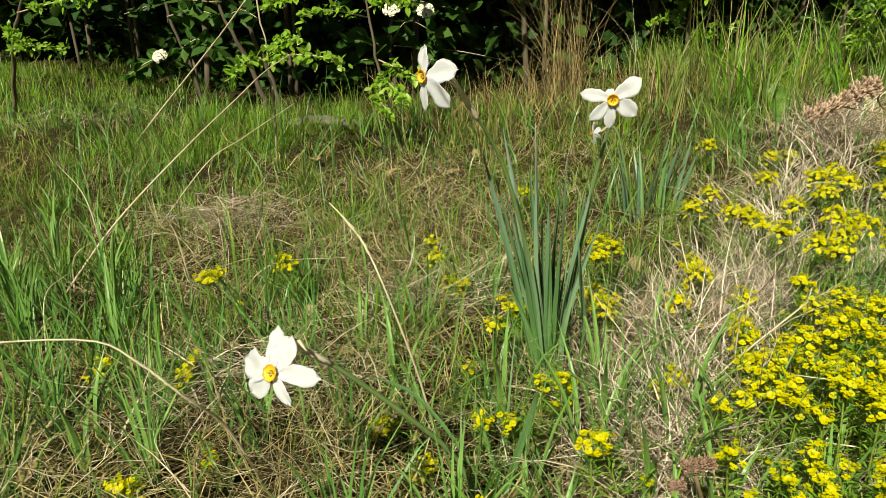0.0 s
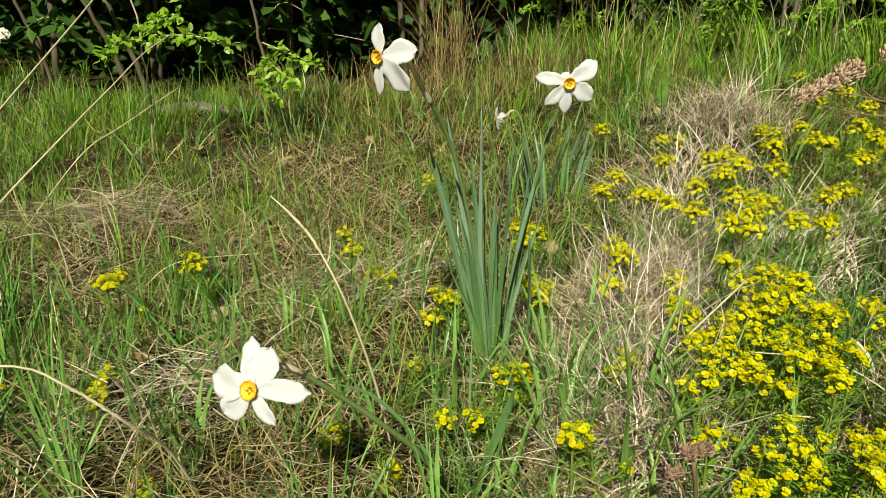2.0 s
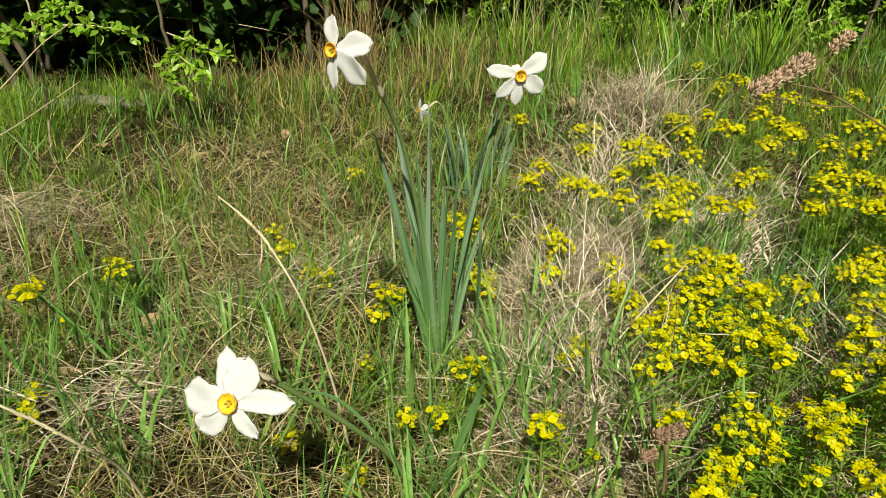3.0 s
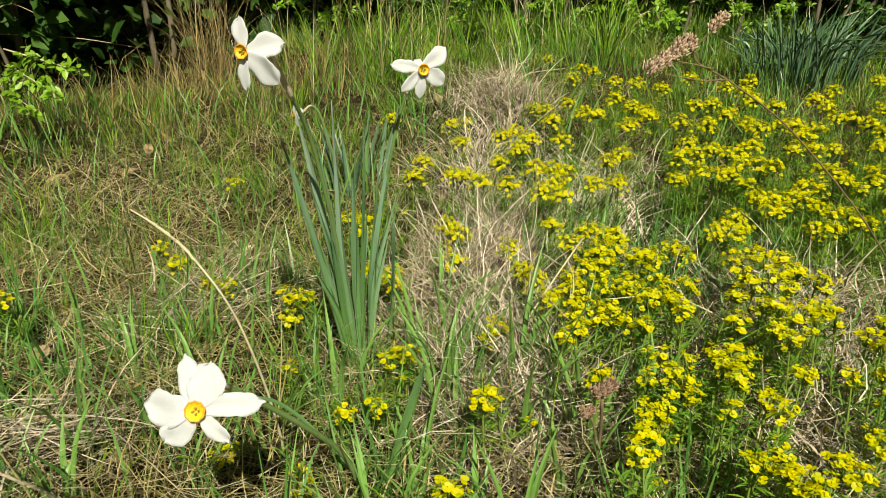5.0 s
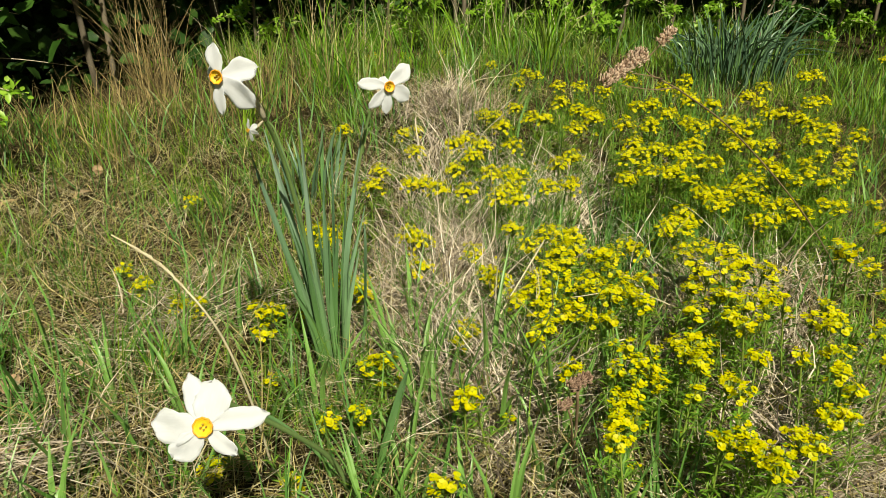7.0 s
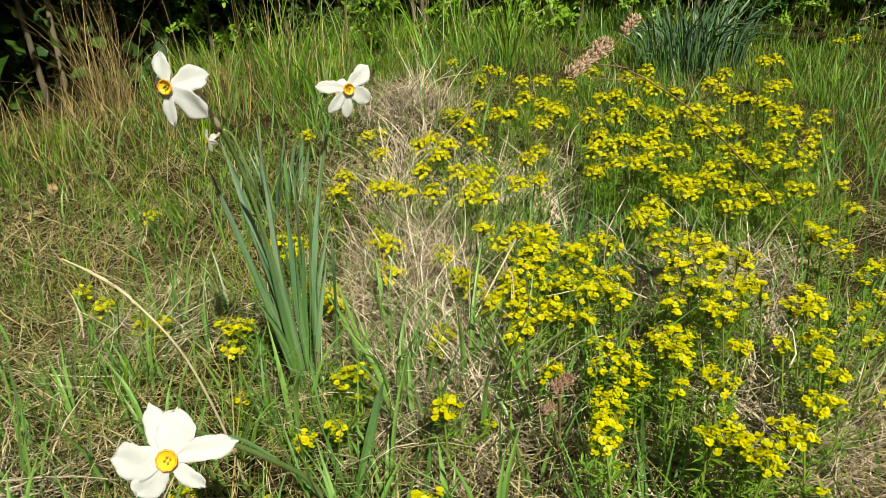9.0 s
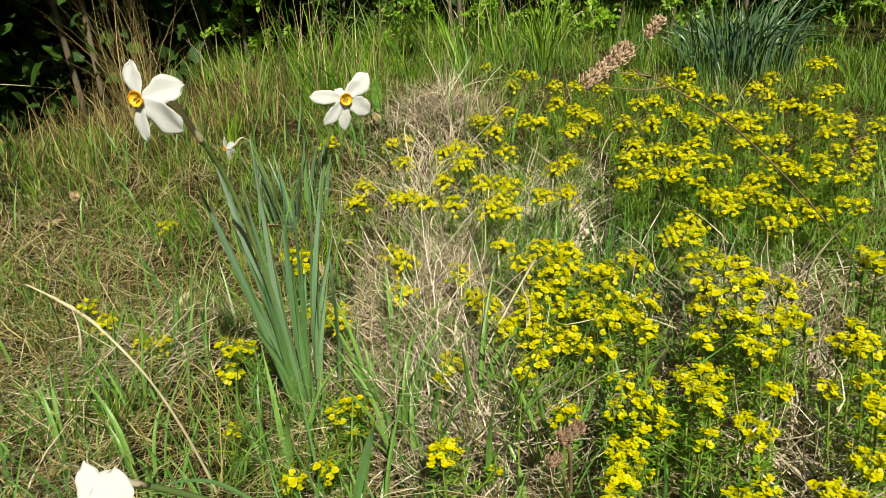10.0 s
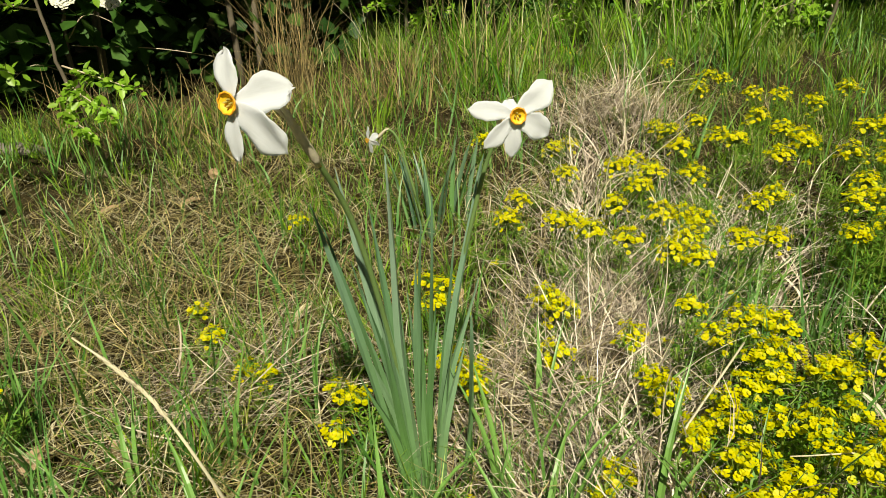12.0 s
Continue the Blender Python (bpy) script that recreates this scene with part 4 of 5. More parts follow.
NEAR_MOUND = [(0.308, 0.584, 0.14), (0.304, 0.559, 0.14), (0.295, 0.587, 0.13), (0.314, 0.545, 0.14), (0.267, 0.583, 0.13), (0.347, 0.6, 0.15), (0.245, 0.571, 0.13), (0.436, 0.544, 0.17), (0.387, 0.618, 0.15), (0.385, 0.586, 0.15), (0.385, 0.563, 0.16), (0.414, 0.527, 0.16), (0.423, 0.518, 0.17), (0.415, 0.497, 0.16), (0.361, 0.578, 0.15), (0.358, 0.557, 0.15), (0.354, 0.536, 0.15), (0.341, 0.571, 0.15), (0.382, 0.497, 0.15), (0.419, 0.483, 0.16), (0.353, 0.47, 0.14), (0.231, 0.504, 0.13), (0.288, 0.491, 0.14), (0.289, 0.475, 0.13), (0.304, 0.474, 0.14), (0.264, 0.48, 0.13), (0.333, 0.471, 0.14)]
NEAR_SLOPE = [(0.484, 0.56, 0.17), (0.503, 0.557, 0.17), (0.476, 0.524, 0.17), (0.458, 0.526, 0.17), (0.484, 0.52, 0.17), (0.576, 0.474, 0.18), (0.485, 0.497, 0.17), (0.483, 0.484, 0.17), (0.445, 0.497, 0.17), (0.45, 0.472, 0.16), (0.851, 0.569, 0.12)]
MIDDLE_MOUND = [(0.403, 0.788, 0.13), (0.314, 0.754, 0.12), (0.313, 0.73, 0.12), (0.431, 0.788, 0.14), (0.463, 0.794, 0.13), (0.47, 0.776, 0.13), (0.404, 0.729, 0.14), (0.422, 0.72, 0.14), (0.384, 0.691, 0.14), (0.418, 0.685, 0.14), (0.441, 0.686, 0.14), (0.336, 0.692, 0.13), (0.355, 0.69, 0.14), (0.322, 0.664, 0.13), (0.312, 0.628, 0.13), (0.292, 0.624, 0.13), (0.306, 0.683, 0.12), (0.291, 0.665, 0.12), (0.234, 0.677, 0.1), (0.371, 0.636, 0.14), (0.343, 0.64, 0.14), (0.438, 0.667, 0.14), (0.526, 0.735, 0.12), (0.523, 0.708, 0.12)]
MIDDLE_SLOPE = [(1.023, 0.771, 0.19), (0.991, 0.785, 0.19), (0.863, 0.785, 0.17), (0.869, 0.766, 0.17), (0.91, 0.736, 0.17), (0.934, 0.73, 0.18), (0.982, 0.716, 0.18), (0.956, 0.7, 0.17), (0.82, 0.779, 0.15), (0.831, 0.762, 0.15), (0.864, 0.746, 0.16), (0.876, 0.727, 0.15), (0.897, 0.72, 0.16), (0.906, 0.695, 0.15), (0.927, 0.686, 0.16), (0.744, 0.792, 0.14), (0.764, 0.779, 0.14), (0.792, 0.77, 0.14), (0.637, 0.762, 0.12), (0.668, 0.765, 0.13), (0.661, 0.745, 0.12), (0.734, 0.788, 0.14), (0.732, 0.762, 0.13), (0.756, 0.759, 0.13), (0.797, 0.755, 0.14), (0.804, 0.736, 0.13), (0.806, 0.716, 0.13), (0.82, 0.702, 0.13), (0.816, 0.683, 0.12), (0.829, 0.672, 0.12), (0.856, 0.661, 0.13), (0.865, 0.646, 0.13), (0.745, 0.696, 0.12), (0.744, 0.674, 0.12), (0.773, 0.685, 0.12), (0.603, 0.739, 0.12), (0.628, 0.722, 0.12), (0.619, 0.689, 0.11), (0.593, 0.694, 0.11), (0.912, 0.622, 0.13), (1.089, 0.761, 0.19)]
UPPER_MOUND = [(0.515, 0.983, 0.15), (0.44, 0.998, 0.15), (0.556, 0.941, 0.15), (0.591, 0.928, 0.15), (0.465, 0.947, 0.15), (0.48, 0.917, 0.15), (0.685, 0.898, 0.15), (0.31, 0.948, 0.12), (0.31, 0.914, 0.12), (0.404, 0.826, 0.14), (0.341, 0.832, 0.12), (0.269, 0.846, 0.11)]
UPPER_SLOPE = [(1.251, 0.962, 0.2), (1.293, 0.963, 0.2), (1.1, 0.945, 0.2), (1.111, 0.923, 0.2), (0.95, 0.944, 0.2), (0.976, 0.936, 0.2), (0.916, 0.984, 0.2), (0.91, 0.954, 0.2), (1.096, 0.878, 0.2), (1.101, 0.854, 0.19), (0.916, 0.873, 0.2), (0.97, 0.889, 0.2), (1.104, 0.819, 0.19), (0.784, 0.983, 0.18), (0.887, 0.821, 0.19), (0.911, 0.808, 0.19), (0.807, 0.893, 0.18), (0.828, 0.889, 0.19), (0.76, 0.941, 0.17), (0.78, 0.927, 0.18), (0.776, 0.894, 0.18), (0.866, 0.842, 0.19), (0.738, 0.954, 0.17), (0.775, 0.861, 0.17), (0.801, 0.852, 0.17), (0.812, 0.831, 0.17), (0.724, 0.891, 0.16), (0.739, 0.862, 0.16), (0.756, 0.828, 0.15), (0.741, 0.846, 0.16)]
FAR_MOUND = [(0.697, 1.258, 0.18), (0.57, 1.444, 0.15), (0.605, 1.453, 0.15), (0.483, 1.557, 0.15), (0.515, 1.293, 0.15), (0.578, 1.255, 0.16), (0.602, 1.246, 0.17), (0.599, 1.189, 0.17), (0.643, 1.15, 0.17), (0.555, 1.152, 0.16), (0.496, 1.119, 0.15), (0.663, 1.041, 0.15), (0.686, 1.033, 0.16), (0.403, 1.227, 0.14), (0.366, 1.18, 0.13), (0.535, 1.065, 0.15), (0.551, 1.043, 0.15), (0.563, 1.024, 0.15), (0.411, 1.122, 0.14), (0.429, 1.108, 0.14), (0.434, 1.068, 0.14)]
FAR_SLOPE = [(1.536, 2.77, 0.16), (1.221, 2.36, 0.16), (1.148, 1.944, 0.2), (1.083, 2.377, 0.16), (1.121, 1.74, 0.2), (1.108, 1.678, 0.2), (1.033, 1.49, 0.2), (1.071, 1.457, 0.2), (0.98, 1.588, 0.2), (0.887, 1.306, 0.2), (0.833, 1.398, 0.18), (0.771, 1.437, 0.17), (0.773, 1.392, 0.17), (0.767, 1.255, 0.19), (0.766, 1.214, 0.19), (0.849, 1.206, 0.2), (0.843, 1.158, 0.2), (0.762, 1.112, 0.19), (1.068, 1.367, 0.2), (0.814, 1.117, 0.2), (1.247, 1.464, 0.2), (1.329, 1.354, 0.2), (1.205, 1.309, 0.2), (1.194, 1.244, 0.2), (1.125, 1.157, 0.2), (0.965, 1.158, 0.2), (1.01, 1.159, 0.2), (0.831, 1.057, 0.2), (0.846, 1.006, 0.2), (0.957, 1.067, 0.2), (1.106, 1.085, 0.2), (1.367, 1.157, 0.2), (1.589, 1.205, 0.2), (1.627, 1.198, 0.2), (1.228, 1.093, 0.2), (1.175, 1.022, 0.2), (0.981, 2.411, 0.16), (2.315, 1.409, 0.16), (2.44, 1.421, 0.16)]
sr = random.Random(5)
FULL = "spurge stem with a yellow flower head and needle leaves"
SPARSE = "slender spurge with a small yellow head among straw"
for n, patch in enumerate((AMONG_NARCISSUS, FRONT_LEFT, FRONT_RIGHT, NEAR_MOUND, NEAR_SLOPE, MIDDLE_MOUND, MIDDLE_SLOPE, UPPER_MOUND, UPPER_SLOPE, FAR_MOUND, FAR_SLOPE)):
    for k, (x, y, z) in enumerate(patch):
        small = patch is AMONG_NARCISSUS
        wide = sr.uniform(0.015, 0.024) + 0.009 * (y > 0.78) if small else sr.uniform(0.014, 0.022) + 0.023 * min(1, max(0, y - 0.45) / 0.6)
        z = max(z, float(height(x, y)) + 0.035)
        root = (x + sr.gauss(0, 0.012), y + sr.gauss(0, 0.012))
        spurge(root, (x, y, z), wide, 1000 * n + k, SPARSE if small else FULL, 1 if small or y < 0.6 else 2)
        for _ in range(0 if small and k % 3 or y < 0.62 and k % 4 else 1 if y < 0.9 else 2):
            gx_, gy_ = x + sr.gauss(0, 0.03), y + 0.01 + sr.gauss(0, 0.03)
            gt = float(height(gx_, gy_)) + (z - float(height(x, y))) * sr.uniform(0.4, 0.8)
            spurge((gx_, gy_), (gx_ + sr.gauss(0, 0.01), gy_ + sr.gauss(0, 0.01), gt), 0, 5000 + 1000 * n + k, "leafy green spurge shoot without flowers", 3)

# ---- dry stalks and loose things ----


def stalk(name, points, r0, r1, material, label, category="grass stalk", ear=None, group=""):
    """A long dead stem; ear: the stretch of it (start, end) that carries a thin seed head."""
    base = Vector(points[0])
    t = thing(name, base, label, category, group)
    pts = [p - base for p in spline(points, 26)]
    v, f = tube(pts, [r0 + (r1 - r0) * k / 26 for k in range(27)], 6)
    part("stem", mesh_of("stem", v, f, material), t)
    if ear:
        r = random.Random(len(points) + int(base.x * 1000))
        ev, ef = [], []
        for k in range(70):
            u = ear[0] + (ear[1] - ear[0]) * k / 70
            i = min(25, int(u * 26))
            p = pts[i].lerp(pts[i + 1], u * 26 - i)
            way = (pts[i + 1] - pts[i]).normalized()
            out = Vector((r.uniform(-1, 1), r.uniform(-1, 1), r.uniform(-1, 1)))
            q = p + (way * 0.006 + out.normalized() * 0.0013)
            tv, tf = tube([p, p.lerp(q, 0.5), q], [0.0003, 0.0009, 0.0001], 4)
            o = len(ev)
            ev.extend(tv)
            ef.extend([tuple(x + o for x in g) for g in tf])
        part("ear", mesh_of("ear", ev, ef, M_PALE), t, "thin bleached seed ear")
    return t


stalk("grass_stalk", [(-0.005, 0.665, 0.01), (-0.02, 0.650, 0.10), (-0.042, 0.640, 0.185), (-0.066, 0.662, 0.232), (-0.085, 0.675, 0.255), (-0.105, 0.689, 0.271)], 0.0013, 0.0006, M_PALE,
      "long bleached dry grass stalk arching over turf", ear=(0.55, 0.85), group="dry stalks")
stalk("grass_stalk", [(-0.17, 0.60, 0.01), (-0.185, 0.565, 0.10), (-0.20, 0.53, 0.15), (-0.235, 0.53, 0.182), (-0.273, 0.530, 0.202), (-0.36, 0.51, 0.208), (-0.43, 0.50, 0.205)], 0.0014, 0.0006, M_PALE,
      "bowed dry grass stalk with a thin ear", ear=(0.22, 0.5), group="dry stalks")
stalk("grass_stalk", [(0.52, 0.44, 0.01), (0.461, 0.460, 0.068), (0.448, 0.500, 0.089), (0.423, 0.540, 0.114), (0.375, 0.575, 0.139), (0.313, 0.600, 0.139)], 0.0013, 0.0005, M_PALE,
      "arching straw stalk over yellow flowers", group="dry stalks")
stalk("grass_stalk", [(0.55, 0.47, 0.01), Vector((0.461, 0.460, 0.068)) + Vector((0.012, 0.006, -0.004)), Vector((0.448, 0.500, 0.089)) + Vector((0.008, 0.01, -0.006)), Vector((0.423, 0.540, 0.114)) + Vector((-0.004, 0.012, -0.008))], 0.0012, 0.0005, M_PALE,
      "arching straw stalk over yellow flowers", group="dry stalks")
stalk("fallen_straw", [(0.331, 0.497, 0.045), (0.365, 0.415, 0.042), (0.405, 0.32, 0.035)], 0.0014, 0.0011, M_PALE, "straight fallen straw lying on thatch", group="dry stalks")
stalk("fallen_straw", [(0.225, 0.69, 0.045), (0.29, 0.62, 0.068), (0.35, 0.555, 0.098)], 0.0009, 0.0007, M_PALE, "straight fallen straw lying on thatch", group="dry stalks")
stalk("fallen_straw", [(0.205, 0.649, 0.04), (0.28, 0.676, 0.105), (0.359, 0.703, 0.163)], 0.0013, 0.0009, M_PALE, "long straight pale straw leaning over the hay", group="dry stalks")
stalk("bare_twig", [(-0.631, 1.011, 0.01), (-0.56, 1.10, 0.12), (-0.466, 1.2, 0.224), (-0.425, 1.34, 0.28), (-0.40, 1.45, 0.318), (-0.37, 1.56, 0.345)], 0.0017, 0.0010, M_TWIG,
      "thin bare grey twig leaning to the hedge", "twig", group="bare twigs")
stalk("bare_twig", [(-0.945, 1.943, 0.08), (-0.80, 1.86, 0.20), (-0.606, 1.75, 0.358), (-0.50, 1.69, 0.45)], 0.0026, 0.0018, M_TWIG,
      "thin bare grey twig leaning to the hedge", "twig", group="bare twigs")
stalk("bare_twig", [(-0.62, 1.32, 0.02), (-0.50, 1.35, 0.16), (-0.44, 1.40, 0.2), (-0.36, 1.5, 0.25)], 0.0011, 0.0007, M_TWIG, "thin forked dead twig", "twig", group="bare twigs")

ks = random.Random(44)
for k in range(34):
    u = ks.random()
    x, y = (0.22 + 0.5 * u + ks.gauss(0, 0.07), 0.55 + 1.0 * u + ks.gauss(0, 0.08)) if k < 22 else (-0.48 + ks.gauss(0, 0.12), 1.12 + ks.gauss(0, 0.14))
    a, ln = ks.uniform(0, 6.283), ks.uniform(0.10, 0.24)
    g, out = ground_at(x, y, -0.003), Vector((math.cos(a), math.sin(a), 0))
    side = Vector((-out.y, out.x, 0)) * ks.uniform(-0.25, 0.25)
    rise = ks.uniform(0.25, 0.95)
    stalk("grass_stalk", [g, g + (out * (1 - rise) * 0.5 + side * 0.3 + Vector((0, 0, rise * 0.7))) * ln, g + (out * (1.25 - rise) + side + Vector((0, 0, rise * ks.uniform(0.6, 1.05)))) * ln],
          ks.uniform(0.0008, 0.0014), 0.0004, M_PALE, "short bleached dry grass stalk bending over", group="dry stalks")


def seed_head(parent, a, b, radius, count, seed, material=M_SEED):
    """A dry head of small bracts crowded round the line from a to b."""
    r = random.Random(seed)
    vv, ff = [], []
    a, b = Vector(a), Vector(b)
    way = (b - a).normalized()
    for k in range(count * 4):
        u = r.random()
        out = Vector((r.gauss(0, 1), r.gauss(0, 1), r.gauss(0, 1)))
        out = (out - way * out.dot(way)).normalized()
        p = a.lerp(b, u) + out * radius * r.uniform(0.2, 0.9) * (0.75 + 0.3 * math.sin(u * 25))
        q = p + (out * 0.6 + way * 0.5 + Vector((0, 0, 0.4))).normalized() * r.uniform(0.0016, 0.0034)
        tv, tf = tube([p, p.lerp(q, 0.55), q], [0.0003, 0.0007, 0.0002], 4)
        o = len(vv)
        vv.extend(tv)
        ff.extend([tuple(x + o for x in g) for g in tf])
    return part("seed_head", mesh_of("seed_head", vv, ff, material, False), parent, "crumbly brown seed head")


DB = ground_at(0.82, 0.58)
dry = thing("dried_flower_stalk", DB, "dead brown flower stalk with crumbly tan seed heads", "dried plant")
J = Vector((0.300, 0.505, 0.385)) - DB
line = spline([(0, 0, -0.01), Vector((0.65, 0.56, 0.17)) - DB, Vector((0.47, 0.535, 0.30)) - DB, Vector((0.36, 0.515, 0.358)) - DB, J, Vector((0.305, 0.492, 0.408)) - DB], 24)
v, f = tube(line, [0.0010 - 0.0005 * k / 24 for k in range(25)], 6)
part("stem", mesh_of("stem", v, f, M_DRYSTEM), dry)
for pts in ([(0.345, 0.512, 0.364), (0.31, 0.506, 0.367), (0.275, 0.506, 0.374)], [(0.326, 0.509, 0.374), (0.30, 0.505, 0.380), (0.272, 0.506, 0.385)]):
    bl = [p - DB for p in spline(pts, 8)]
    v, f = tube(bl, [0.0006 - 0.0003 * k / 8 for k in range(9)], 5)
    part("side_branch", mesh_of("side_branch", v, f, M_DRYSTEM), dry)
seed_head(dry, Vector((0.256, 0.507, 0.377)) - DB, Vector((0.284, 0.505, 0.391)) - DB, 0.0065, 150, 1)
seed_head(dry, Vector((0.282, 0.505, 0.391)) - DB, Vector((0.296, 0.503, 0.399)) - DB, 0.008, 90, 2)
seed_head(dry, Vector((0.302, 0.494, 0.405)) - DB, Vector((0.311, 0.488, 0.417)) - DB, 0.005, 60, 3)

LB = ground_at(0.205, 0.47)
low = thing("dried_flower_stalk", LB, "short dead stalk topped by a fuzzy brown seed head", "dried plant")
v, f = tube(spline([(0, 0, -0.01), (0.004, 0, 0.07), (-0.012, -0.018, 0.128)], 8), 0.0015, 6)
part("stem", mesh_of("stem", v, f, M_DRYSTEM), low)
seed_head(low, (-0.022, -0.018, 0.134), (0.000, -0.018, 0.137), 0.0055, 130, 4, M_DARKSEED)
v, f = tube(spline([(0, 0, 0.06), (-0.010, -0.01, 0.09), (-0.020, -0.016, 0.112)], 6), 0.0009, 5)
part("side_branch", mesh_of("side_branch", v, f, M_DRYSTEM), low)
seed_head(low, (-0.030, -0.016, 0.116), (-0.018, -0.016, 0.118), 0.0045, 50, 5, M_DARKSEED)


def broad_leaf(name, place, length, width, tilt, turn, material, label, category="leaf", stem=0.0):
    """A broad ribbed leaf with wavy edge and thickness."""
    r = random.Random(int(length * 10000 + width * 1e5))
    nu, nv = 12, 8
    vv, ff = [], []
    for side in (0, 1):
        for i in range(nu + 1):
            u = i / nu
            hw = width / 2 * math.sin(math.pi * (u * 0.9 + 0.08)) ** 0.7
            for j in range(nv + 1):
                w = j / nv * 2 - 1
                z = 0.12 * length * math.sin(u * 2.6) + 0.18 * width * abs(w) + 0.03 * width * math.sin(u * 14 + 5 * w) - side * 0.0008
                vv.append((length * u, hw * w * (1 + 0.06 * math.sin(u * 17 + r.random())), z))
    m, top = nv + 1, (nu + 1) * (nv + 1)
    for i in range(nu):
        for j in range(nv):
            a = i * m + j
            ff.append((a, a + m, a + m + 1, a + 1))
            ff.append((top + a, top + a + 1, top + a + m + 1, top + a + m))
        for j in (0, nv):
            a, b = i * m + j, (i + 1) * m + j
            ff.append((a, top + a, top + b, b))
    t = thing(name, place, label, category)
    turn_m = Matrix.Translation((0, 0, stem)) @ Matrix.Rotation(radians(turn), 4, "Z") @ Matrix.Rotation(radians(-tilt), 4, "Y")
    part("leaf_blade", mesh_of("leaf_blade", vv, ff, material), t, "", turn_m)
    rib = [turn_m @ Vector((length * k / 10, 0, 0.12 * length * math.sin(k / 10 * 2.6) + 0.0006)) for k in range(11)]
    line = ([Vector((0, 0, -0.005)), Vector((0, 0, stem * 0.5))] if stem else []) + rib
    tv, tf = tube(line, [0.0013 - 0.0009 * k / (len(line) - 1) for k in range(len(line))], 5)
    part("midrib", mesh_of("midrib", tv, tf, M_DOCK), t)
    return t


broad_leaf("broad_leaf", ground_at(0.555, 0.665), 0.055, 0.044, 24, 215, M_DUSTY, "dusty pale green broad leaf standing among straw", stem=0.055)
broad_leaf("broad_leaf", ground_at(0.70, 0.735), 0.05, 0.034, 40, 230, M_DUSTY, "dusty pale green broad leaf under yellow flowers", stem=0.045)
broad_leaf("dock_leaf", ground_at(0.655, 1.665), 0.075, 0.026, 84, 250, M_DOCK, "upright fresh green dock leaf", stem=0.03)
broad_leaf("dead_leaf", ground_at(0.495, 0.67, 0.01), 0.04, 0.010, 40, 120, M_PALE, "curled whitish dead leaf on straw", stem=0.04)
broad_leaf("dead_leaf", ground_at(0.10, 0.612, 0.012), 0.03, 0.007, 10, 160, M_PALE, "curled whitish dead leaf on straw", stem=0.005)
broad_leaf("dead_leaf", ground_at(0.08, 0.64, 0.012), 0.028, 0.007, 14, 20, M_PALE, "curled whitish dead leaf on straw", stem=0.005)
broad_leaf("dead_leaf", ground_at(0.060, 1.155, 0.008), 0.035, 0.014, 12, 40, M_PALE, "curled whitish dead leaf on straw", stem=0.01)
dl = random.Random(17)
for k in range(46):
    x, y = dl.uniform(-0.5, 0.9), dl.uniform(0.45, 1.8)
    broad_leaf("dead_leaf", ground_at(x, y, 0.006), dl.uniform(0.02, 0.045), dl.uniform(0.012, 0.024), dl.uniform(-5, 30), dl.uniform(0, 360), M_DEAD, "curled brown dead tree leaf on turf", stem=0.006)

# weathered wood in the grass before the hedge
wood = random.Random(9)
wv, wf = tube(spline([(-0.10, 0, 0.01), (-0.04, 0.01, 0.03), (0.03, 0.0, 0.032), (0.10, -0.015, 0.012)], 16), [0.018 + 0.012 * math.sin(k * 0.2) + wood.uniform(-0.004, 0.004) for k in range(17)], 10)
stump = new("fallen_branch", mesh_of("fallen_branch", wv, wf, M_WOOD))
stump.matrix_basis = Matrix.Translation(ground_at(-0.45, 2.08, -0.005)) @ Matrix.Diagonal((1.15, 1.0, 0.55, 1))
tagged(stump, "weathered grey piece of wood lying in grass", "branch")

# broad-bladed grass tufts near the front
TUFTS = [(0.14, 0.60, 0.20), (0.19, 0.56, 0.20), (0.24, 0.52, 0.18), (0.22, 0.62, 0.20), (0.28, 0.60, 0.19), (0.16, 0.66, 0.18), (0.08, 0.55, 0.16), (0.12, 0.45, 0.15), (0.31, 0.50, 0.18), (0.35, 0.58, 0.18), (0.06, 0.70, 0.16),
         (0.26, 0.56, 0.15), (0.20, 0.50, 0.14), (0.33, 0.55, 0.15), (0.02, 0.50, 0.13), (0.10, 0.48, 0.12), (0.30, 0.44, 0.13), (0.17, 0.72, 0.17), (0.23, 0.80, 0.16), (-0.42, 0.80, 0.17),
         (-0.50, 0.95, 0.19), (-0.58, 1.1, 0.18), (-0.66, 1.10, 0.17), (-0.54, 1.02, 0.15), (-0.63, 0.95, 0.18), (-0.74, 1.2, 0.16), (-0.70, 1.02, 0.17), (-0.60, 1.2, 0.14), (-0.80, 1.3, 0.15), (-0.36, 0.62, 0.13), (-0.06, 0.75, 0.15), (-0.02, 0.68, 0.14), (-0.44, 0.56, 0.14), (-0.12, 0.85, 0.13), (0.38, 0.52, 0.15), (-0.2, 0.66, 0.12)]
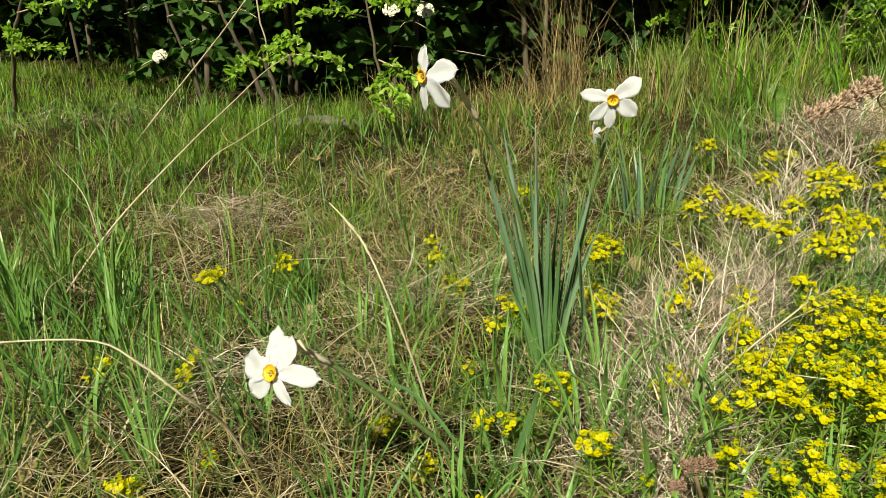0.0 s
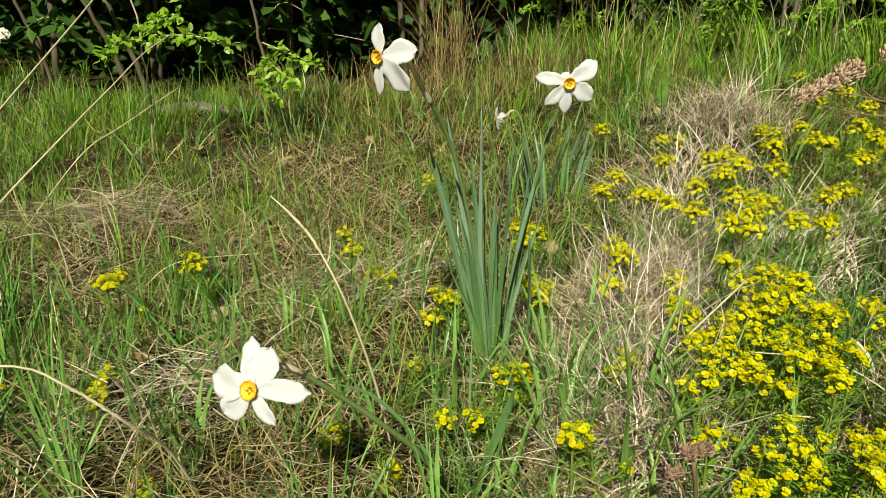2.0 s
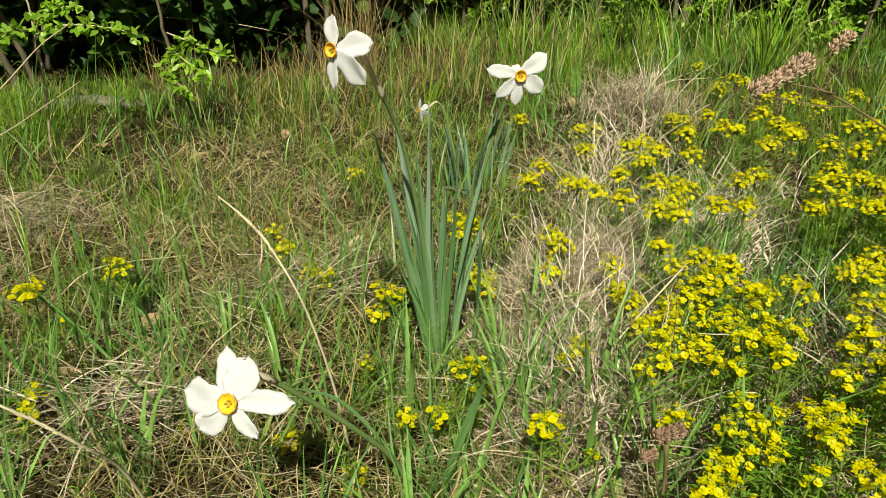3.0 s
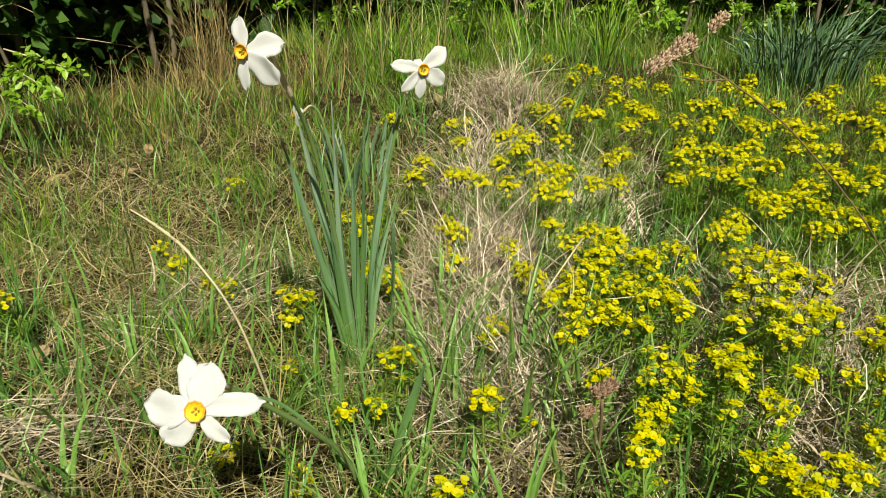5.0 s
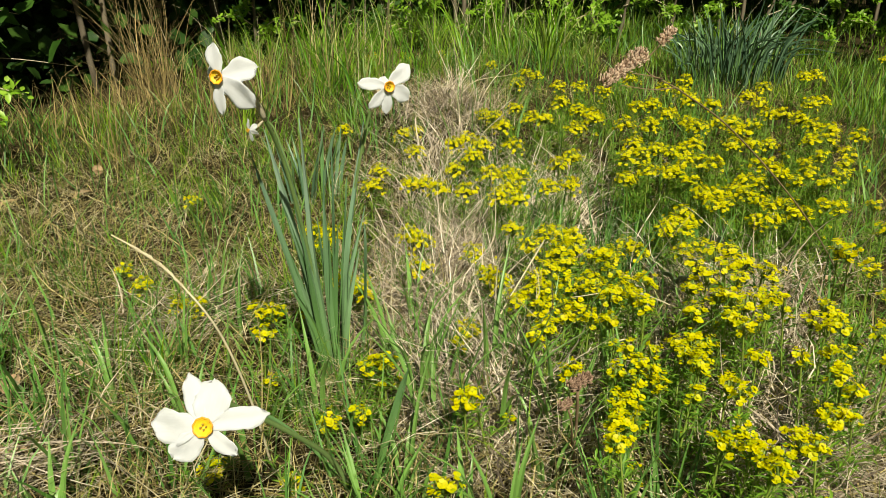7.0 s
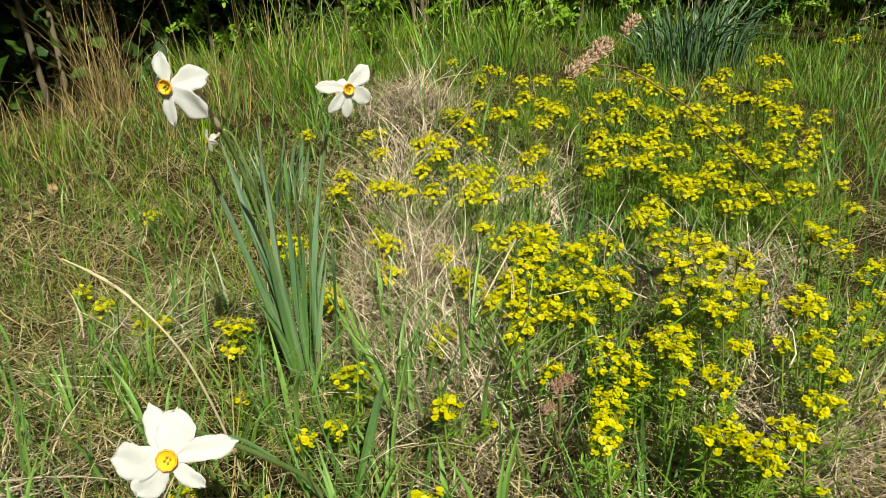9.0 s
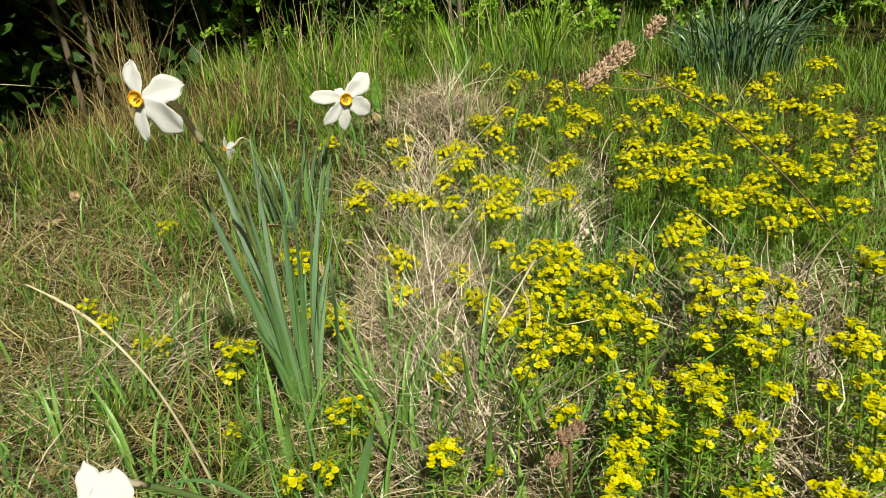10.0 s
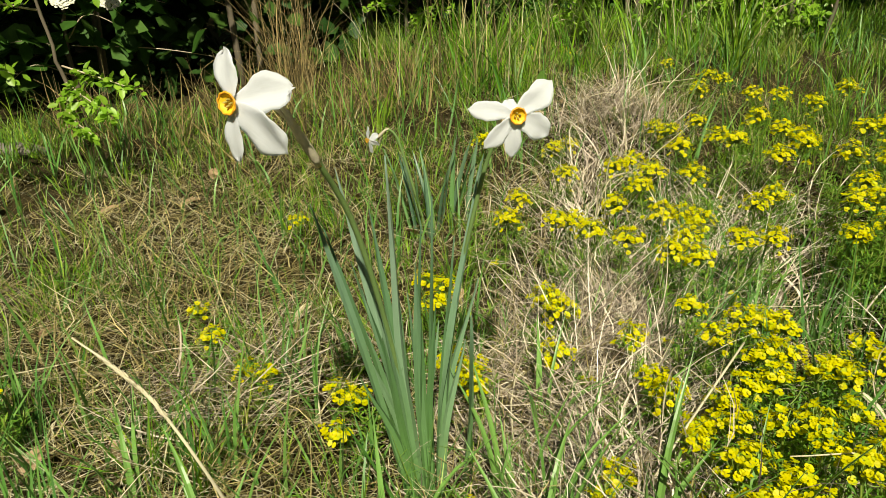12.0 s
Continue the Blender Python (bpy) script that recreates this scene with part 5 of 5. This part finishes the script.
for k, (x, y, ln) in enumerate(TUFTS):
    base = ground_at(x, y, -0.006)
    t = thing("grass_tuft", base, "tuft of broad blue-green grass blades", "grass", "broad grass tufts")
    tr = random.Random(200 + k)
    for _ in range(tr.randint(6, 9)):
        a, L = tr.uniform(0, 6.283), ln * tr.uniform(0.55, 1.15)
        out = Vector((math.cos(a), math.sin(a), 0))
        droop = tr.uniform(0.1, 0.6)
        root = out * tr.uniform(0, 0.018)
        pts = spline([root, root + out * L * 0.12 + Vector((0, 0, L * 0.5)), root + out * L * (0.25 + 0.3 * droop) + Vector((0, 0, L * (0.92 - 0.35 * droop)))], 9)
        w0 = tr.uniform(0.004, 0.0072)
        bv2, bf2 = blade(pts, [w0 * (0.75 + 0.25 * math.sin(j * 0.4)) * max(0.06, 1 - (j / 9.0) ** 2.5) for j in range(10)], -out + Vector((0, 0, 0.3)), 0.3, 0.0004)
        part("blade", mesh_of("blade", bv2, bf2, M_BROAD, False), t)

# ---- the hedge ----


def bulk_leaves(at, way, face, length, width):
    """Verts and tris of many folded pointed leaves."""
    n = len(at)
    way = way / np.linalg.norm(way, axis=1, keepdims=True)
    side = np.cross(way, face)
    side /= np.linalg.norm(side, axis=1, keepdims=True) + 1e-9
    up = np.cross(side, way)
    L, W = length[:, None], width[:, None] / 2
    c = [at, at + way * L * 0.3 - up * W * 0.2, at + way * L * 0.65 - up * W * 0.2, at + way * L - up * L * 0.12]
    s = [c[1] + side * W * 0.9 + up * W * 0.25, c[2] + side * W * 0.85 + up * W * 0.25, c[1] - side * W * 0.9 + up * W * 0.25, c[2] - side * W * 0.85 + up * W * 0.25]
    verts = np.stack(c + s, 1).reshape(-1, 3)
    tri = np.array([(0, 1, 4), (1, 2, 5), (1, 5, 4), (2, 3, 5), (0, 6, 1), (1, 7, 2), (1, 6, 7), (2, 7, 3)])
    tris = (np.arange(n)[:, None, None] * 8 + tri[None]).reshape(-1, 3)
    return verts, tris


def foliage(count, centres, radius, low, size, aspect, rnd):
    """Leaves in clumps about the centres; low: nothing hangs below this height."""
    k = rnd.integers(0, len(centres), count)
    d = rnd.normal(0, 1, (count, 3))
    d /= np.linalg.norm(d, axis=1, keepdims=True)
    at = centres[k] + d * (radius[k] * rnd.uniform(0.25, 1.0, count) ** 0.5)[:, None]
    at[:, 2] = np.maximum(at[:, 2], low + rnd.uniform(0, 0.15, count))
    way = d * 0.6 + rnd.normal(0, 0.6, (count, 3)) + np.array([0, 0, -0.15])
    face = rnd.normal(0, 0.45, (count, 3)) + np.array([0, -0.25, 1.0])
    ln = size * rnd.uniform(0.55, 1.1, count)
    return bulk_leaves(at, way, face, ln, ln * aspect)


def shrub(place, tall, wide, leaves, size, aspect, material, label, seed, low=0.2, stems=5):
    rnd = np.random.default_rng(seed)
    r = random.Random(seed)
    base = ground_at(*place)
    t = thing("shrub", base, label, "shrub", "hedge")
    tips = []
    for _ in range(stems):
        a = r.uniform(0, 6.283)
        out = Vector((math.cos(a), math.sin(a), 0)) * wide * r.uniform(0.25, 0.6)
        root = out * 0.2
        pts = spline([root - Vector((0, 0, 0.03)), root + out * 0.25 + Vector((0, 0, tall * 0.35)), root + out + Vector((0, 0, tall * r.uniform(0.6, 0.85)))], 12)
        r0 = r.uniform(0.006, 0.013)
        v, f = tube(pts, [r0 * (1 - 0.7 * k / 12) for k in range(13)], 7)
        part("trunk", mesh_of("trunk", v, f, M_BARK), t)
        tips += [pts[12], pts[9], pts[7]]
    n = 34
    c = np.stack([rnd.normal(0, wide * 0.42, n), rnd.normal(0, wide * 0.42, n), low + 0.1 + (tall - low) * rnd.uniform(0, 1, n) ** 1.5], 1)
    c = np.concatenate([c, np.array([tuple(p) for p in tips])])
    v, q = foliage(leaves, c, rnd.uniform(0.12, 0.32, len(c)) * max(1, wide), low, size, aspect, rnd)
    part("crown", mesh_fast("crown", v, q, material), t)
    return t


DARK = "dense dark green hedge shrub with bare stems below"
for k, (x, y) in enumerate([(-2.9, 4.7), (-2.2, 4.1), (-1.65, 3.5), (-1.15, 2.95), (-0.72, 2.78), (-0.28, 2.78), (0.2, 2.95), (0.7, 3.3), (1.2, 3.4), (1.7, 3.1), (2.2, 2.75), (2.65, 2.4), (3.0, 2.0), (3.3, 1.5)]):
    shrub((x, y - 0.12), 2.1, 0.6, 3700, 0.07, 0.75, M_LEAF if k % 3 else M_BRIGHT, DARK if k % 3 else "lighter green hedge shrub with small leaves", 300 + k, 0.44 if k > 7 else 0.5, 2)
for k, (x, y) in enumerate([(-3.6, 5.3), (-2.7, 4.9), (-1.9, 4.4), (-1.1, 3.9), (-0.3, 3.8), (0.5, 4.0), (1.3, 4.6), (2.1, 4.5), (2.9, 4.0), (3.7, 3.4), (4.3, 2.5)]):
    shrub((x, y), 3.2, 0.95, 3000, 0.13, 0.75, M_LEAF, "tall dark green shrub deep in the thicket", 400 + k, 0.12, 6)

# dark undergrowth on the thicket floor
un = 9000
ux = rng.uniform(-3.6, 4.2, un)
front = np.interp(ux, [-3.6, -2.2, -1.3, -0.9, -0.1, 0.4, 1.2, 1.9, 2.8, 4.2], [5.0, 4.2, 3.1, 2.62, 2.6, 2.85, 3.2, 2.95, 2.4, 1.3])
uy = front + 0.25 * rng.random(un) + 1.6 * rng.random(un) ** 2
uat = np.stack([ux, uy, height(ux, uy) + 0.75 * rng.random(un) ** 1.3], 1)
uv_, ut_ = bulk_leaves(uat, rng.normal(0, 1, (un, 3)), rng.normal(0, 0.5, (un, 3)) + np.array([0, -0.5, 1.0]), rng.uniform(0.04, 0.085, un), rng.uniform(0.03, 0.06, un))
stuff("undergrowth", uv_, ut_, M_LEAF, "dark leafy undergrowth beneath the hedge", "undergrowth")

# curved sheet added behind the hedge; its near-black colour stands for the shade there
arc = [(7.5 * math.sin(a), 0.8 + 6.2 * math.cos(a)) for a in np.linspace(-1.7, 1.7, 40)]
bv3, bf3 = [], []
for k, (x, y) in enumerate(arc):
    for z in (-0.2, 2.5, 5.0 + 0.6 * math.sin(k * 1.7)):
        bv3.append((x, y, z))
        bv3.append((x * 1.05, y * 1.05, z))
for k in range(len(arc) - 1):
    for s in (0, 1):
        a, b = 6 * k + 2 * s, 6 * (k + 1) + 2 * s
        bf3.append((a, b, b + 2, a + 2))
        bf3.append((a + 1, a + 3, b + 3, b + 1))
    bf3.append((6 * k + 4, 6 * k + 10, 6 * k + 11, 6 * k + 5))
tagged(new("backdrop", mesh_of("backdrop", bv3, bf3, M_BACK)), "added near-black backdrop sheet standing in for deep shade behind the hedge", "backdrop", kind="structure")


# thin saplings with fresh leaves in front of the hedge
def sapling(points, r0, label, twigs, size, seed, material=M_BRIGHT, aspect=0.55, per=16, bark=M_BARK):
    rnd = np.random.default_rng(seed)
    base = Vector(points[0])
    t = thing("sapling", base, label, "sapling", "young shrubs")
    pts = [p - base for p in spline(points, 20)]
    pts = [p + Vector(tuple(rnd.normal(0, 0.0016, 3))) * min(1, k / 3) for k, p in enumerate(pts)]
    v, f = tube(pts, [r0 * (1 - 0.6 * k / 20) * rnd.uniform(0.85, 1.15) for k in range(21)], 7)
    part("stem", mesh_of("stem", v, f, bark), t)
    for tw in twigs:
        line = [Vector(p) - base for p in spline(tw, 12)]
        v, f = tube(line, [0.0022 - 0.0014 * k / 12 for k in range(13)], 5)
        twig = part("twig", mesh_of("twig", v, f, M_TWIG), t)
        n = per * 3
        u = rnd.integers(2, 13, n)
        at = np.array([tuple(line[i]) for i in u]) + rnd.normal(0, 0.006, (n, 3))
        v, q = bulk_leaves(at, rnd.normal(0, 1, (n, 3)) + np.array([0, -0.4, 0.1]), rnd.normal(0, 0.35, (n, 3)) + np.array([0, -0.5, 1]), size * rnd.uniform(0.5, 1.1, n), size * aspect * rnd.uniform(0.6, 1.1, n))
        part("leaves", mesh_fast("leaves", v, q, material), twig, "fresh yellow-green leaves")
    return t


sapling([(-0.487, 1.742, 0.06), (-0.465, 1.70, 0.25), (-0.479, 1.70, 0.45), (-0.50, 1.72, 0.8)], 0.0030, "thin pale sapling with fresh green leaves",
        [[(-0.468, 1.70, 0.31), (-0.40, 1.62, 0.335), (-0.31, 1.545, 0.337), (-0.255, 1.52, 0.325)], [(-0.468, 1.70, 0.33), (-0.42, 1.64, 0.36), (-0.36, 1.58, 0.372)],
         [(-0.47, 1.70, 0.42), (-0.42, 1.66, 0.45), (-0.35, 1.62, 0.46)], [(-0.468, 1.70, 0.32), (-0.49, 1.62, 0.325), (-0.50, 1.56, 0.30)]], 0.022, 1, bark=M_TWIG, per=30)
sapling([(-0.20, 1.90, 0.08), (-0.236, 1.85, 0.255), (-0.262, 1.85, 0.44), (-0.30, 1.88, 0.8)], 0.0045, "thin brown sapling with fresh green leaves",
        [[(-0.24, 1.85, 0.27), (-0.20, 1.76, 0.25), (-0.16, 1.70, 0.225)], [(-0.24, 1.85, 0.26), (-0.235, 1.78, 0.22), (-0.20, 1.73, 0.19)], [(-0.24, 1.85, 0.30), (-0.17, 1.78, 0.28), (-0.11, 1.72, 0.262)],
         [(-0.26, 1.85, 0.42), (-0.2, 1.8, 0.44), (-0.15, 1.78, 0.43)], [(-0.26, 1.85, 0.40), (-0.34, 1.80, 0.42), (-0.40, 1.77, 0.41)]], 0.023, 2, per=24)
sapling([(-0.668, 2.309, 0.08), (-0.70, 2.26, 0.25), (-0.755, 2.2, 0.447), (-0.85, 2.15, 0.9)], 0.009, "grey-brown hedge stem with sparse leaves",
        [[(-0.74, 2.21, 0.40), (-0.66, 2.12, 0.42), (-0.60, 2.06, 0.40)], [(-0.75, 2.2, 0.44), (-0.85, 2.1, 0.45), (-0.95, 2.02, 0.42)]], 0.05, 3, M_LEAF, 0.7, 8)
sapling([(-0.63, 2.33, 0.08), (-0.66, 2.29, 0.25), (-0.706, 2.25, 0.445), (-0.74, 2.2, 0.9)], 0.009, "grey-brown hedge stem with sparse leaves",
        [[(-0.70, 2.25, 0.42), (-0.60, 2.16, 0.46), (-0.5, 2.1, 0.45)]], 0.045, 4, M_BRIGHT, 0.65, 8)
sapling([(-1.55, 2.35, 0.08), (-1.45, 2.25, 0.25), (-1.35, 2.15, 0.38), (-1.2, 2.05, 0.55)], 0.008, "leaning hedge shoot with fresh leaves",
        [[(-1.42, 2.2, 0.32), (-1.28, 2.1, 0.34), (-1.15, 2.05, 0.33)], [(-1.38, 2.17, 0.36), (-1.28, 2.02, 0.38), (-1.2, 1.95, 0.35)], [(-1.3, 2.1, 0.43), (-1.1, 2.0, 0.46), (-1.0, 1.95, 0.47)]], 0.024, 5, M_BRIGHT, 0.55, 34)


# cream blossom heads and big round leaves of the wayfaring shrub
def blossom(place, radius, seed):
    r = random.Random(seed)
    vv, ff = [], []
    for _ in range(150):
        a, d = r.uniform(0, 6.28), radius * math.sqrt(r.random())
        p = Vector((d * math.cos(a), d * math.sin(a), 0.4 * radius * (1 - (d / radius) ** 2) + r.uniform(-0.003, 0.003)))
        o = len(vv)
        s_ = r.uniform(0.0035, 0.005)
        vv += [p + Vector((s_ * math.cos(b), s_ * math.sin(b), 0.0015 * (q % 2))) for q, b in enumerate(np.linspace(0, 6.283, 7)[:-1])] + [p - Vector((0, 0, 0.002))]
        ff += [tuple(range(o, o + 6))] + [(o + (q + 1) % 6, o + q, o + 6) for q in range(6)]
    t = thing("blossom_head", place, "flat cream blossom head on the hedge", "blossom", "blossom heads")
    tagged(part("blossom", mesh_of("blossom", vv, ff, M_VIB, False), t, "", Matrix.Rotation(radians(50), 4, "X")), kind="stuff")
    stem_v, stem_f = tube(spline([(0, 0.005, -0.004), (0.01, 0.06, -0.03), (0.02, 0.16, -0.05)], 6), 0.0015, 5)
    part("stalk", mesh_of("stalk", stem_v, stem_f, M_SPURGE_STEM), t)
    return t


for place, radius in (((-0.290, 2.45, 0.402), 0.026), ((-0.181, 2.45, 0.395), 0.026), ((-1.035, 2.38, 0.28), 0.022)):
    blossom(place, radius, int(radius * 1000 + place[0] * 10))

# leafy shoots hanging before the right-hand hedge
for k, (x, y) in enumerate([(1.05, 2.85), (1.40, 2.72), (1.72, 2.30), (1.90, 2.22), (2.05, 2.08), (2.18, 1.98), (2.30, 1.82), (2.42, 1.68), (0.75, 2.95), (2.55, 1.5), (1.58, 2.52), (1.82, 2.12), (2.12, 1.78), (1.22, 2.78)]):
    r = random.Random(600 + k)
    g = ground_at(x, y, -0.02)
    top = g + Vector((r.uniform(-0.1, 0.1), -0.12, r.uniform(0.5, 0.7)))
    twigs = []
    for j in range(10):
        u = 0.10 + 0.055 * j
        a = g.lerp(top, u)
        b = a + Vector((r.uniform(-0.2, 0.2), r.uniform(-0.15, 0.05), r.uniform(-0.04, 0.06)))
        twigs.append([a, a.lerp(b, 0.5) + Vector((0, 0, 0.03)), b])
    sapling([g, g.lerp(top, 0.5) + Vector((0.02, 0, 0)), top], 0.007, "young hedge shoot with fresh green leaves", twigs, 0.025, 610 + k, M_BRIGHT if k % 3 else M_ROUND, 0.6, 20)

# the wayfaring shrub with broad round leaves
sapling([(-0.30, 2.62, 0.06), (-0.32, 2.60, 0.25), (-0.30, 2.58, 0.5), (-0.28, 2.6, 0.9)], 0.008, "shrub stem with broad round leaves",
        [[(-0.32, 2.60, 0.25), (-0.38, 2.56, 0.30), (-0.46, 2.53, 0.30)], [(-0.31, 2.59, 0.30), (-0.25, 2.57, 0.36), (-0.15, 2.57, 0.31)], [(-0.32, 2.60, 0.2), (-0.40, 2.55, 0.24), (-0.47, 2.53, 0.2)],
         [(-0.30, 2.58, 0.42), (-0.2, 2.56, 0.42), (-0.05, 2.55, 0.38)], [(-0.30, 2.58, 0.48), (-0.4, 2.55, 0.47), (-0.5, 2.52, 0.42)], [(-0.31, 2.6, 0.28), (-0.1, 2.58, 0.26), (0.08, 2.6, 0.22)]], 0.085, 77, M_ROUND, 0.85, 4)
sapling([(-0.95, 2.5, 0.06), (-0.97, 2.45, 0.25), (-1.0, 2.4, 0.45), (-1.0, 2.4, 0.8)], 0.008, "shrub stem with broad round leaves",
        [[(-0.97, 2.45, 0.25), (-1.06, 2.4, 0.27), (-1.15, 2.36, 0.22)], [(-0.98, 2.43, 0.3), (-0.9, 2.38, 0.33), (-0.82, 2.34, 0.3)], [(-1.0, 2.4, 0.4), (-0.9, 2.36, 0.42), (-0.8, 2.32, 0.4)]], 0.065, 78, M_ROUND, 0.8, 7)
